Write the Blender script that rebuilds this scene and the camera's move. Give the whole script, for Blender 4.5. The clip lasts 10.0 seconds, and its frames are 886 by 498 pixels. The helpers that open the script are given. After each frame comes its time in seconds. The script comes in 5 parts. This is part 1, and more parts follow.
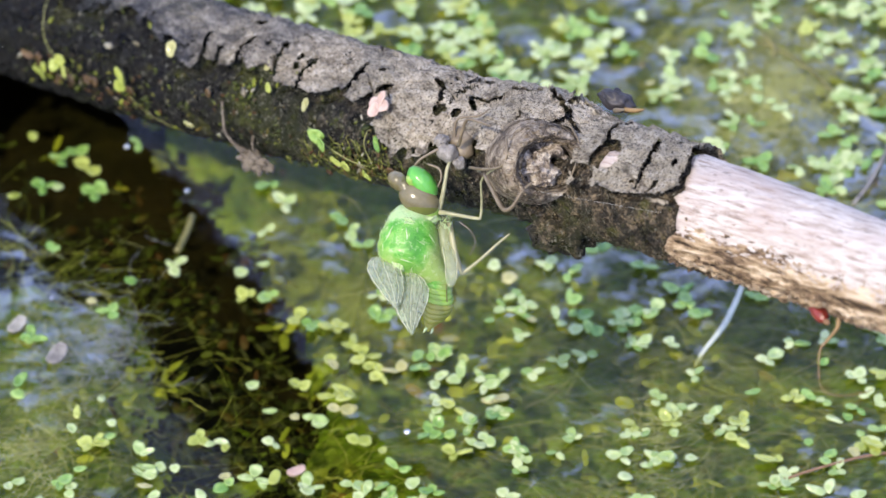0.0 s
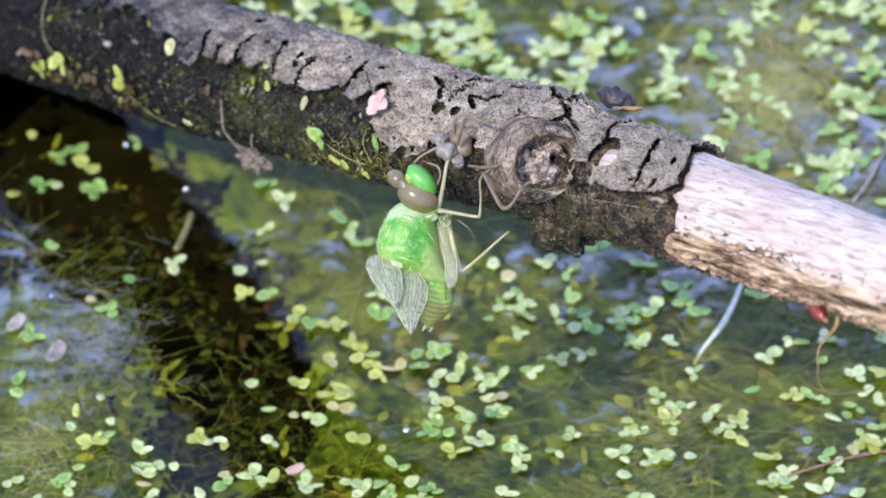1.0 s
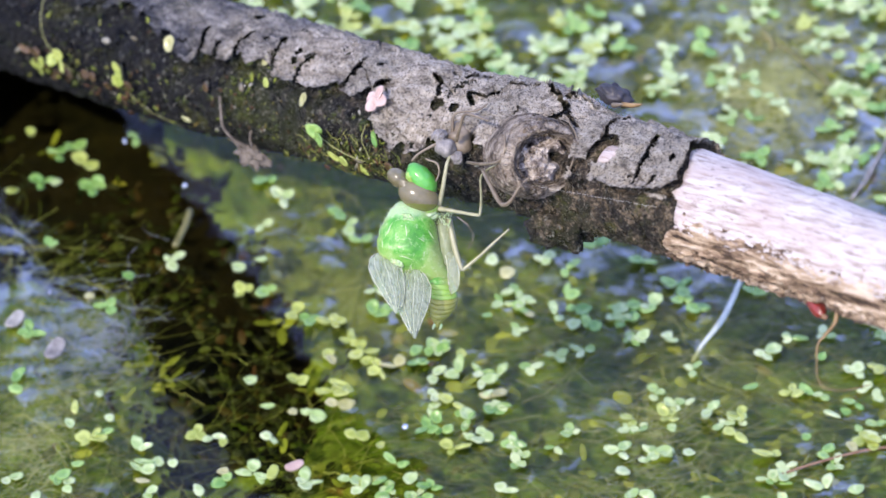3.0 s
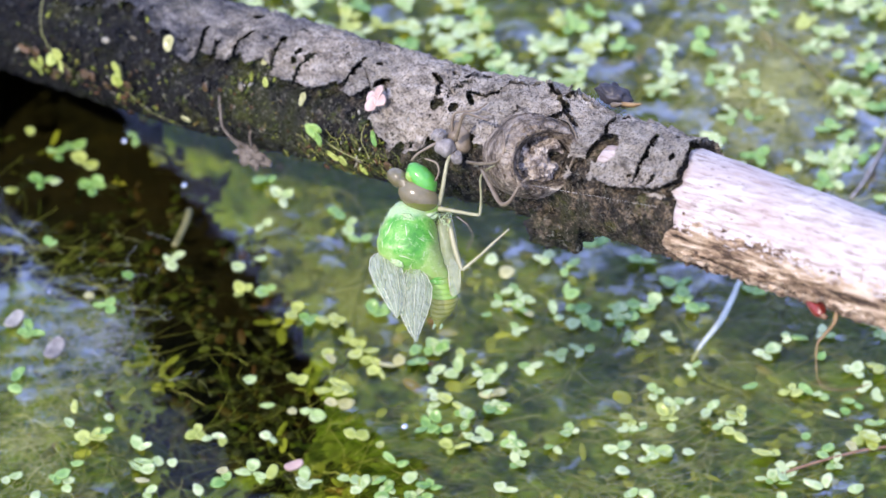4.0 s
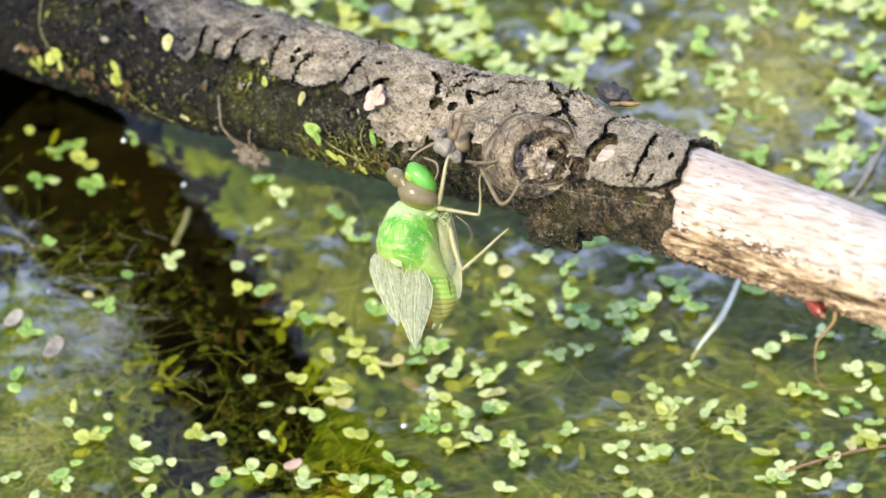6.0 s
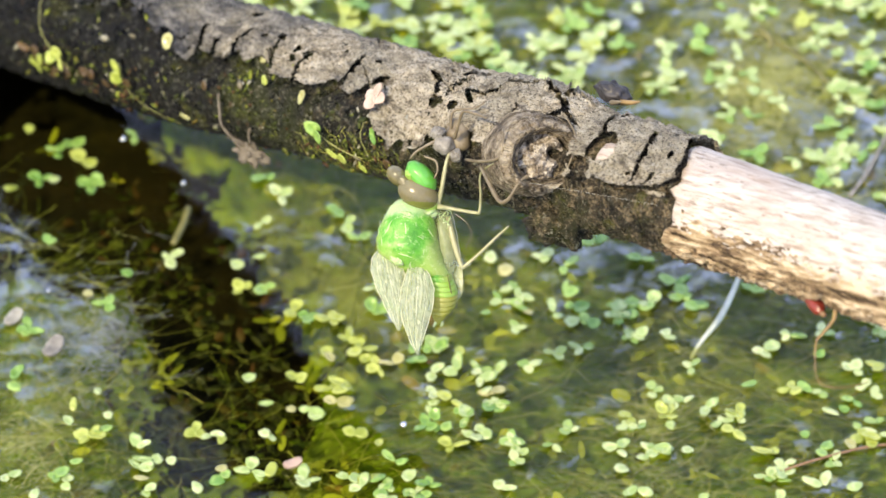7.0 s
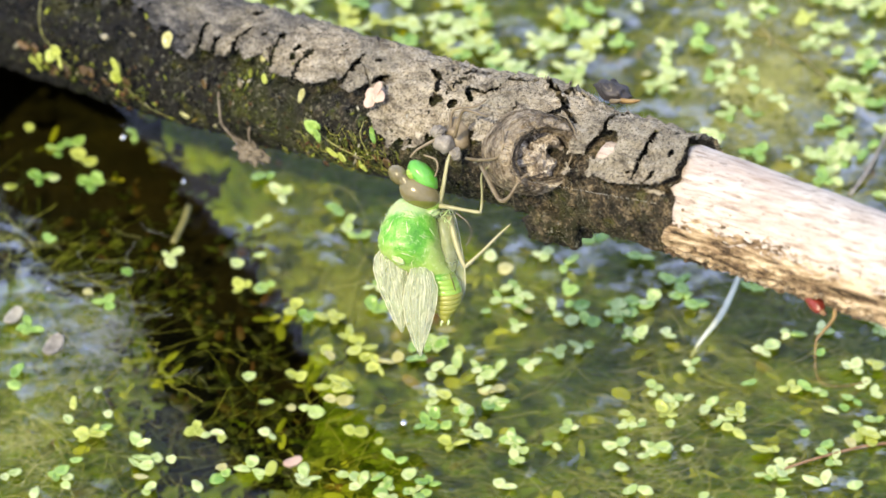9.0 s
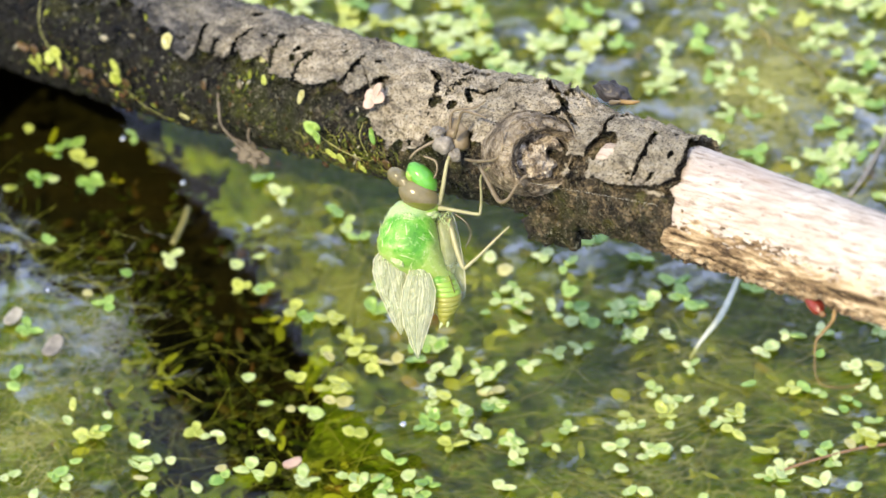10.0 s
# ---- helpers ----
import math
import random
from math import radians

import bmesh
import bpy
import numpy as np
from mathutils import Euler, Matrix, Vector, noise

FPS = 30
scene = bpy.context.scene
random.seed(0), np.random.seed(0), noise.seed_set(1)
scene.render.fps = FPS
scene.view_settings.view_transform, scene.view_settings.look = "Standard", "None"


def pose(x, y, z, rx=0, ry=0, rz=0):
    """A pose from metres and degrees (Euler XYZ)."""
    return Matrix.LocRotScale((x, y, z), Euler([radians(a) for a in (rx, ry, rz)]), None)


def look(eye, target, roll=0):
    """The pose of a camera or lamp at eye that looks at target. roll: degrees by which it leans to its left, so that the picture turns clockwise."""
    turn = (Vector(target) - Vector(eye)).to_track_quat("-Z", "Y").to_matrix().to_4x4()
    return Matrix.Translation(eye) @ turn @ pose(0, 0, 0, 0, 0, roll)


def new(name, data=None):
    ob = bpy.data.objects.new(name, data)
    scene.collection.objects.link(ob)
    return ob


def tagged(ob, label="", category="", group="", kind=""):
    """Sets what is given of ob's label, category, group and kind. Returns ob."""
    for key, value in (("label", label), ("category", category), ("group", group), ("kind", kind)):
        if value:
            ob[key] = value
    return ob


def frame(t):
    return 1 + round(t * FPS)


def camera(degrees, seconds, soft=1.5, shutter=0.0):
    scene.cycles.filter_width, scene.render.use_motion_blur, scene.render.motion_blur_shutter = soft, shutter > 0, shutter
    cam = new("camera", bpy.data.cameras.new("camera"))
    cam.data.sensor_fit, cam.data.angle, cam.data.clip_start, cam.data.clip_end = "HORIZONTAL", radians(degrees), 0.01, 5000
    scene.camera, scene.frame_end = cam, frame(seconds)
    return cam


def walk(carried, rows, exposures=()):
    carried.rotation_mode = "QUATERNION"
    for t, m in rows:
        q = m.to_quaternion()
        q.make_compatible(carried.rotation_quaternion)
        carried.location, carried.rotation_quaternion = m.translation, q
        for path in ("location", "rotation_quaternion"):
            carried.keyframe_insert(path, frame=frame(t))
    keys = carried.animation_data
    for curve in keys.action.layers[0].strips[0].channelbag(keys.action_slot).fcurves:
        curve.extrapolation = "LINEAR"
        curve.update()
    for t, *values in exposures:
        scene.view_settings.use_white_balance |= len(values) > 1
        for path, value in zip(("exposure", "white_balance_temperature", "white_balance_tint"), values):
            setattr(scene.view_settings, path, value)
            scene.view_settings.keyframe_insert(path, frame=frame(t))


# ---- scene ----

# ================= camera and its small drift =================
cam = camera(6.5, 10.0, soft=1.5)
cam.data.dof.use_dof, cam.data.dof.focus_distance, cam.data.dof.aperture_fstop = True, 1.045, 36.0
TILT = radians(42)
RIGHT = Vector((1, 0, 0))
UP = Vector((0, math.sin(TILT), math.cos(TILT)))
BACK = Vector((0, -math.cos(TILT), math.sin(TILT)))
EYE = BACK * 1.12


def aim(dx, dy):
    """The tripod's pose when the view has sagged by dx, dy tenths of a millimetre."""
    return look(EYE, RIGHT * (-dx * 8.11e-5) + UP * (dy * 8.11e-5))


walk(cam, [(0.0, aim(4.9, 9.3)), (0.5, aim(4.2, 7.7)), (1.0, aim(3.2, 6.2)), (1.5, aim(2.4, 3.3)), (2.0, aim(3.2, 4.3)),
           (2.5, aim(1.9, 1.0)), (3.2, aim(1.0, 0.0)), (4.0, aim(0.3, -0.6)), (4.5, aim(0.2, -0.8)), (5.0, aim(0.0, 0.0)),
           (5.5, aim(-0.6, -0.4)), (6.2, aim(-1.2, -2.6)), (7.0, aim(-1.6, -4.6)), (7.5, aim(-1.0, -4.8)), (8.0, aim(0.9, -5.4)),
           (8.5, aim(-1.0, -6.1)), (9.0, aim(-1.5, -6.9)), (9.5, aim(-1.5, -6.3)), (10.0, aim(-2.4, -4.8))],
     exposures=[(0.0, 0.22, 7500, 8), (0.5, 0.22, 7050, 12), (1.0, 0.23, 6950, 13), (2.5, 0.25, 6700, 15), (4.0, 0.33, 6650, 16), (4.5, 0.36, 6650, 18), (5.0, 0.40, 7900, 9), (7.0, 0.46, 9600, 1), (10.0, 0.46, 9900, 0)])

# ================= world and sun =================
SUN_EL, SUN_AZ = radians(48), radians(217)
world = bpy.data.worlds.new("sky")
scene.world = world
world.use_nodes = True
wn = world.node_tree
sky = wn.nodes.new("ShaderNodeTexSky")
sky.sky_type = "NISHITA"
sky.sun_disc = False
sky.sun_elevation, sky.sun_rotation = SUN_EL, SUN_AZ
sky.dust_density = 2.0
# broken bright haze all over the sky
w_co = wn.nodes.new("ShaderNodeTexCoord")
w_noise = wn.nodes.new("ShaderNodeTexNoise")
w_noise.inputs["Scale"].default_value, w_noise.inputs["Detail"].default_value, w_noise.inputs["Roughness"].default_value = 7.0, 5.0, 0.6
w_ramp = wn.nodes.new("ShaderNodeValToRGB")
w_ramp.color_ramp.elements[0].position, w_ramp.color_ramp.elements[1].position = 0.36, 0.62
w_mix = wn.nodes.new("ShaderNodeMix")
w_mix.data_type = "RGBA"
w_mix.inputs[7].default_value = (4.5, 6.0, 12.6, 1)
wn.links.new(w_co.outputs["Generated"], w_noise.inputs["Vector"])
wn.links.new(w_noise.outputs["Fac"], w_ramp.inputs["Fac"])
wn.links.new(w_ramp.outputs["Color"], w_mix.inputs[0])
wn.links.new(sky.outputs[0], w_mix.inputs[6])
wn.nodes["Background"].inputs["Strength"].default_value = 0.19
wn.links.new(w_mix.outputs[2], wn.nodes["Background"].inputs["Color"])
sun = new("sun", bpy.data.lights.new("sun", "SUN"))
sun.data.energy, sun.data.angle, sun.data.color = 2.95, radians(0.6), (1.0, 0.93, 0.80)
sun_way = Vector((math.cos(SUN_EL) * math.sin(SUN_AZ), math.cos(SUN_EL) * math.cos(SUN_AZ), math.sin(SUN_EL)))
sun.matrix_world = look(sun_way * 3, (0, 0, 0))


# ================= materials =================
class Mat:
    """A node material under construction, with a Principled shader and object-space texture coordinates."""

    def __init__(self, name):
        self.m = bpy.data.materials.new(name)
        self.m.use_nodes = True
        self.t = self.m.node_tree
        self.b = self.t.nodes["Principled BSDF"]
        self.co = self.t.nodes.new("ShaderNodeTexCoord").outputs["Object"]

    def put(self, kind, **sockets):
        n = self.t.nodes.new(kind)
        for k, v in sockets.items():
            self.set(n, k, v)
        return n

    def set(self, n, key, v):
        s = n.inputs[int(key[1:]) if key[0] == "i" and key[1:].isdigit() else key]
        if isinstance(v, bpy.types.NodeSocket):
            self.t.links.new(v, s)
        else:
            s.default_value = v

    def noise(self, scale, detail=4, rough=0.6, stretch=None, dist=0.0, along=False):
        co = self.co
        if stretch:
            mp = self.put("ShaderNodeMapping", Vector=co, Scale=stretch)
            if along:
                mp.vector_type = "TEXTURE"
                mp.inputs["Rotation"].default_value = (0, radians(-21.7), radians(-47.1))
            co = mp.outputs[0]
        n = self.put("ShaderNodeTexNoise", Vector=co, Scale=scale, Detail=detail, Roughness=rough, Distortion=dist)
        return n.outputs["Fac"]

    def ramp(self, fac, *stops):
        r = self.put("ShaderNodeValToRGB", Fac=fac)
        e = r.color_ramp.elements
        while len(e) < len(stops):
            e.new(0.5)
        for el, (p, c) in zip(e, stops):
            el.position = p
            el.color = (*c, 1) if not isinstance(c, (int, float)) else (c, c, c, 1)
        return r.outputs[0]

    def mix(self, fac, a, b, blend="MIX"):
        n = self.t.nodes.new("ShaderNodeMix")
        n.data_type, n.blend_type = "RGBA", blend
        for i, v in ((0, fac), (6, a), (7, b)):
            if isinstance(v, bpy.types.NodeSocket):
                self.t.links.new(v, n.inputs[i])
            else:
                n.inputs[i].default_value = v if i == 0 else (*v, 1)
        return n.outputs[2]

    def maths(self, op, a, b):
        n = self.t.nodes.new("ShaderNodeMath")
        n.operation = op
        for i, v in ((0, a), (1, b)):
            if isinstance(v, bpy.types.NodeSocket):
                self.t.links.new(v, n.inputs[i])
            else:
                n.inputs[i].default_value = v
        return n.outputs[0]

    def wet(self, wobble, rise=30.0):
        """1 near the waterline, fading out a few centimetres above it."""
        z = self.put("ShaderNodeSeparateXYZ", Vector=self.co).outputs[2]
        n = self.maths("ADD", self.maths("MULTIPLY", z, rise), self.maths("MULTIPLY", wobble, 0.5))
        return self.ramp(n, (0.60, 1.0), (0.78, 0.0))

    def rand(self):
        return self.put("ShaderNodeObjectInfo").outputs["Random"]

    def island(self):
        return self.put("ShaderNodeNewGeometry").outputs["Random Per Island"]

    def bump(self, h, dist, strength=1.0):
        n = self.put("ShaderNodeBump", Height=h, Distance=dist, Strength=strength)
        self.set(self.b, "Normal", n.outputs[0])

    def base(self, c, rough=0.6, spec=0.5, **more):
        self.set(self.b, "Base Color", c if isinstance(c, bpy.types.NodeSocket) else (*c, 1))
        self.set(self.b, "Roughness", rough)
        self.set(self.b, "Specular IOR Level", spec)
        for k, v in more.items():
            self.set(self.b, k.replace("_", " "), v)
        return self.m


def grey_bark():
    k = Mat("grey_bark")
    scales = k.noise(540, 7, 0.74, (1.5, 1.0, 1.0), 0.2, True)
    fine, big = k.noise(2600, 4, 0.7), k.noise(60, 3)
    c = k.ramp(scales, (0.34, (0.035, 0.036, 0.042)), (0.47, (0.078, 0.079, 0.088)), (0.58, (0.130, 0.130, 0.136)), (0.70, (0.24, 0.235, 0.23)))
    c = k.mix(k.ramp(fine, (0.56, 0.0), (0.66, 0.6)), c, (0.33, 0.32, 0.29))
    c = k.mix(k.ramp(fine, (0.41, 0.85), (0.48, 0.0)), c, (0.02, 0.02, 0.022))
    c = k.mix(k.ramp(big, (0.50, 0.0), (0.64, 0.4)), c, (0.15, 0.155, 0.10))
    dry = k.ramp(scales, (0.34, (0.12, 0.098, 0.07)), (0.43, (0.38, 0.32, 0.235)), (0.53, (0.58, 0.51, 0.40)), (0.63, (0.78, 0.71, 0.59)))
    dry = k.mix(k.ramp(big, (0.42, 0.5), (0.60, 0.0)), dry, (0.25, 0.24, 0.20))
    dry = k.mix(k.ramp(fine, (0.40, 0.8), (0.475, 0.0)), dry, (0.045, 0.036, 0.028))
    dry = k.mix(k.ramp(fine, (0.57, 0.0), (0.67, 0.5)), dry, (0.50, 0.46, 0.39))
    # creases darkened in the colour, for relief shade the near-frontal sun doesn't cast
    creases = k.noise(300, 6, 0.72, (2.2, 1.0, 1.0), 0.8, True)
    dry = k.mix(k.ramp(creases, (0.39, 0.65), (0.45, 0.0)), dry, (0.07, 0.055, 0.04))
    c = k.mix(k.ramp(creases, (0.38, 0.6), (0.46, 0.0)), c, (0.018, 0.018, 0.020))
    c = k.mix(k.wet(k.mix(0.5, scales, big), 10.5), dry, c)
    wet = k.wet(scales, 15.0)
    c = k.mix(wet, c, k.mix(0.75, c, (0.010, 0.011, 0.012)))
    # a further step, near black at the lowest end of the branch
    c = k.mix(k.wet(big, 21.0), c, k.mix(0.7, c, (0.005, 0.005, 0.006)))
    k.bump(k.mix(0.35, k.mix(0.5, scales, creases), fine), 0.0020, 1.0)
    return k.base(c, k.mix(wet, (0.65, 0.65, 0.65), (0.36, 0.36, 0.36)), k.mix(wet, (0.35, 0.35, 0.35), (0.3, 0.3, 0.3)))


def mossy_bark():
    k = Mat("mossy_bark")
    fine, mid, big = k.noise(1900, 5, 0.75), k.noise(420, 6, 0.72), k.noise(75, 3)
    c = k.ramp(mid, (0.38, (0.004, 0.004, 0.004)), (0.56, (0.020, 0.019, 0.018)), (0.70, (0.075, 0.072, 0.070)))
    c = k.mix(k.ramp(big, (0.48, 0.0), (0.62, 0.6)), c, (0.045, 0.055, 0.012))
    c = k.mix(k.ramp(k.noise(260, 4, 0.7), (0.56, 0.0), (0.66, 0.55)), c, (0.12, 0.13, 0.03))
    c = k.mix(k.ramp(fine, (0.57, 0.0), (0.63, 0.9)), c, (0.27, 0.26, 0.20))
    c = k.mix(k.ramp(k.noise(140, 3), (0.62, 0.0), (0.70, 0.5)), c, (0.08, 0.05, 0.02))
    dry = k.ramp(k.mix(0.5, mid, fine), (0.42, (0.012, 0.010, 0.008)), (0.51, (0.075, 0.058, 0.038)), (0.60, (0.36, 0.28, 0.18)))
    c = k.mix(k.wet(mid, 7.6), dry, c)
    # darker by height, then near black at the branch's low end
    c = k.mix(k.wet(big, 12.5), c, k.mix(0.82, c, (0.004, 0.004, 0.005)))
    low_end = k.wet(big, 21.0)
    c = k.mix(k.ramp(k.noise(190, 5, 0.7, None, 0.6), (0.57, 0.0), (0.65, 0.6)), c, k.mix(big, (0.05, 0.03, 0.012), (0.13, 0.16, 0.02)))
    c = k.mix(k.ramp(k.noise(1250, 4, 0.7), (0.60, 0.0), (0.66, 0.85)), c, (0.30, 0.30, 0.24))
    c = k.mix(low_end, c, k.mix(0.7, c, (0.004, 0.004, 0.005)))
    k.bump(k.mix(0.5, fine, mid), 0.0020, 1.0)
    return k.base(c, k.ramp(k.noise(500, 3), (0.42, 0.22), (0.55, 0.7)), 0.32)


def bare_wood():
    k = Mat("bare_wood")
    grain = k.noise(1500, 5, 0.7, (9.0, 1.0, 1.0), 0.15, True)
    fine, big = k.noise(1500, 4), k.noise(170, 4, 0.6, (2.5, 1.0, 1.0), 0.3, True)
    c = k.ramp(grain, (0.34, (0.24, 0.18, 0.145)), (0.44, (0.46, 0.39, 0.34)), (0.58, (0.65, 0.60, 0.555)))
    c = k.mix(k.ramp(big, (0.46, 0.0), (0.62, 0.5)), c, (0.44, 0.33, 0.28))
    c = k.mix(k.ramp(k.noise(1500, 3, 0.6, (4.0, 1.0, 1.0), 0.3, True), (0.61, 0.0), (0.67, 0.65)), c, (0.17, 0.13, 0.11))
    k.bump(k.mix(0.4, grain, fine), 0.0005, 0.9)
    return k.base(c, 0.6, 0.35)


def knot_wood():
    """Weathered callus, its grain running round the lost shoot."""
    k = Mat("knot_wood")
    k.co = k.put("ShaderNodeAttribute").outputs["Vector"]
    k.co.node.attribute_name = "ringwise"
    roll, fine = k.noise(1.0, 5, 0.65, (1.6, 1.0, 1.0), 0.5), k.noise(7.0, 4, 0.7)
    c = k.ramp(roll, (0.34, (0.05, 0.040, 0.030)), (0.45, (0.16, 0.125, 0.09)), (0.56, (0.33, 0.275, 0.205)), (0.68, (0.54, 0.47, 0.37)))
    c = k.mix(k.ramp(fine, (0.36, 0.75), (0.46, 0.0)), c, (0.04, 0.032, 0.024))
    c = k.mix(k.ramp(fine, (0.57, 0.0), (0.67, 0.5)), c, (0.60, 0.55, 0.46))
    k.bump(k.mix(0.5, fine, roll), 0.0010, 1.0)
    return k.base(c, 0.75, 0.2)


def core_wood():
    k = Mat("core_wood")
    mid, fine = k.noise(420, 5, 0.7, None, 0.8), k.noise(1700, 4)
    c = k.ramp(mid, (0.36, (0.07, 0.05, 0.036)), (0.47, (0.30, 0.25, 0.20)), (0.60, (0.62, 0.56, 0.49)))
    c = k.mix(k.ramp(fine, (0.36, 0.7), (0.45, 0.0)), c, (0.06, 0.045, 0.035))
    k.bump(k.mix(0.5, fine, mid), 0.0009, 0.9)
    return k.base(c, 0.65, 0.4)


def under_wood():
    k = Mat("ragged_wood")
    grain, fine = k.noise(800, 5, 0.7, (7.0, 1.0, 1.0), 0.4, True), k.noise(1300, 4)
    c = k.ramp(grain, (0.39, (0.035, 0.020, 0.012)), (0.46, (0.20, 0.13, 0.075)), (0.54, (0.44, 0.32, 0.20)), (0.62, (0.68, 0.55, 0.40)))
    k.bump(k.mix(0.5, grain, fine), 0.0005, 1.0)
    return k.base(c, 0.65, 0.4)


def frond(name, deep, light, dead, joined=False):
    k = Mat(name)
    r = k.island() if joined else k.rand()
    c = k.mix(r, deep, light)
    if not joined:
        far = k.t.nodes.new("ShaderNodeVectorMath")
        far.operation = "DISTANCE"
        k.t.links.new(k.co, far.inputs[0])
        far.inputs[1].default_value = (0.0012, 0, 0)
        c = k.mix(k.ramp(k.maths("MULTIPLY", far.outputs["Value"], 700.0), (0.25, 0.55), (0.62, 0.0)), c, deep)
    c = k.mix(k.ramp(k.noise(900, 3), (0.55, 0.0), (0.72, 0.7)), c, light)
    c = k.mix(k.ramp(k.noise(420, 3), (0.66, 0.0), (0.74, 0.8)), c, dead)
    k.bump(k.noise(1500, 3), 0.00012, 0.6)
    return k.base(c, 0.32, 0.6, Subsurface_Weight=0.0, Coat_Weight=0.25, Coat_Roughness=0.15)


def thorax_skin():
    """Bright green, paler at the shoulders and yellower towards the belly; lengths in the insect's frame."""
    k = Mat("mottled_green_skin")
    mid, fine = k.noise(330, 5, 0.65, None, 0.6), k.noise(1400, 4, 0.7)
    c = k.ramp(mid, (0.30, (0.03, 0.20, 0.015)), (0.46, (0.075, 0.34, 0.03)), (0.60, (0.20, 0.44, 0.09)), (0.76, (0.40, 0.54, 0.24)))
    axes = k.put("ShaderNodeSeparateXYZ", Vector=k.co)
    away = k.put("ShaderNodeVectorMath", i0=k.co, i1=(-0.0022, -0.0014, 0.0015))
    away.operation = "DISTANCE"
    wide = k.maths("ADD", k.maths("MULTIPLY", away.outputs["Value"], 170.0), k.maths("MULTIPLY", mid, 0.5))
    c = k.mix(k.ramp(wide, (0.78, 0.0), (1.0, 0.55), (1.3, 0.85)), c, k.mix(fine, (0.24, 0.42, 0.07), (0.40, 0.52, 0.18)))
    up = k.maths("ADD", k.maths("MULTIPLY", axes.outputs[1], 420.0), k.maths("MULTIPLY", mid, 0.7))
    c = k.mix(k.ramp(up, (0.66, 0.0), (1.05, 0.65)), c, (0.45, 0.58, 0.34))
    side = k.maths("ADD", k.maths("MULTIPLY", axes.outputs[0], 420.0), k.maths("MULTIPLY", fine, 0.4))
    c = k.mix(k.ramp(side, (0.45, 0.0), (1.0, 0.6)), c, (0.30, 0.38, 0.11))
    c = k.mix(k.ramp(fine, (0.56, 0.0), (0.66, 0.6)), c, (0.46, 0.58, 0.30))
    k.bump(k.mix(0.5, mid, fine), 0.0004, 0.8)
    return k.base(c, 0.42, 0.5, Coat_Weight=0.25, Coat_Roughness=0.25, Subsurface_Weight=0.35, Subsurface_Radius=(0.5, 1.0, 0.25), Subsurface_Scale=0.0006)


def eye_skin():
    """Milky brown above, olive green below."""
    k = Mat("compound_eye")
    n = k.noise(300, 4, 0.6)
    y = k.put("ShaderNodeSeparateXYZ", Vector=k.co).outputs[1]
    low = k.maths("ADD", k.maths("MULTIPLY", y, 300.0), k.maths("MULTIPLY", n, 0.25))
    c = k.ramp(n, (0.35, (0.125, 0.108, 0.052)), (0.65, (0.20, 0.172, 0.092)))
    c = k.mix(k.ramp(low, (0.98, 0.85), (1.26, 0.0)), c, (0.13, 0.15, 0.025))
    k.bump(k.noise(3200, 2), 0.00004, 0.5)
    return k.base(c, 0.25, 0.5, Coat_Weight=0.4, Coat_Roughness=0.08, Subsurface_Weight=0.25, Subsurface_Radius=(1, 0.8, 0.5), Subsurface_Scale=0.0005)


def plain(name, dark, light, scale=500, rough=0.5, spec=0.5, stretch=None, relief=0.0001, **more):
    k = Mat(name)
    n = k.noise(scale, 4, 0.6, stretch)
    c = k.ramp(n, (0.3, dark), (0.7, light))
    k.bump(k.noise(scale * 2.5, 3, 0.6, stretch), relief, 0.7)
    return k.base(c, rough, spec, **more)


def weedy(name, stops, rough=0.6):
    """Strands and drowned leaves, each of its own tint."""
    k = Mat(name)
    c = k.ramp(k.island(), *stops)
    c = k.mix(k.ramp(k.noise(120, 3), (0.5, 0.0), (0.7, 0.4)), c, (0.05, 0.06, 0.012))
    return k.base(c, rough, 0.3)


def bed_mud():
    k = Mat("bed_mud")
    big, mid, fine = k.noise(38, 4, 0.6, None, 0.6), k.noise(140, 5, 0.65, (1, 2.4, 1), 0.8), k.noise(900, 4)
    # near black, so the open lane looks like the branch's dark reflection
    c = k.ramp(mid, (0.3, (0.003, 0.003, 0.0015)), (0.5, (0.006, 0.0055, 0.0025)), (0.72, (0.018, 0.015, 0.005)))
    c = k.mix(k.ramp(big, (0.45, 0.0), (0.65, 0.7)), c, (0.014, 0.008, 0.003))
    c = k.mix(k.ramp(fine, (0.6, 0.0), (0.72, 0.2)), c, (0.10, 0.09, 0.03))
    k.bump(k.mix(0.5, mid, fine), 0.002, 0.8)
    return k.base(c, 0.8, 0.2)


def algae_felt():
    k = Mat("algae_felt")
    big, mid, fine = k.noise(45, 4, 0.6, None, 0.8), k.noise(150, 5, 0.65, (1, 2.6, 1), 1.0), k.noise(1100, 4, 0.6, (1, 2, 1))
    c = k.ramp(mid, (0.3, (0.055, 0.095, 0.009)), (0.5, (0.148, 0.25, 0.027)), (0.70, (0.34, 0.48, 0.075)))
    c = k.mix(k.ramp(big, (0.5, 0.0), (0.70, 0.6)), c, (0.06, 0.06, 0.016))
    c = k.mix(k.ramp(fine, (0.56, 0.0), (0.68, 0.65)), c, (0.42, 0.45, 0.13))
    c = k.mix(k.ramp(k.noise(85, 3), (0.64, 0.0), (0.73, 0.5)), c, (0.30, 0.15, 0.05))
    c = k.mix(k.ramp(k.noise(30, 4), (0.50, 0.0), (0.66, 0.4)), c, (0.42, 0.44, 0.17))
    k.bump(k.mix(0.5, mid, fine), 0.0025, 0.9)
    return k.base(c, 0.8, 0.2)


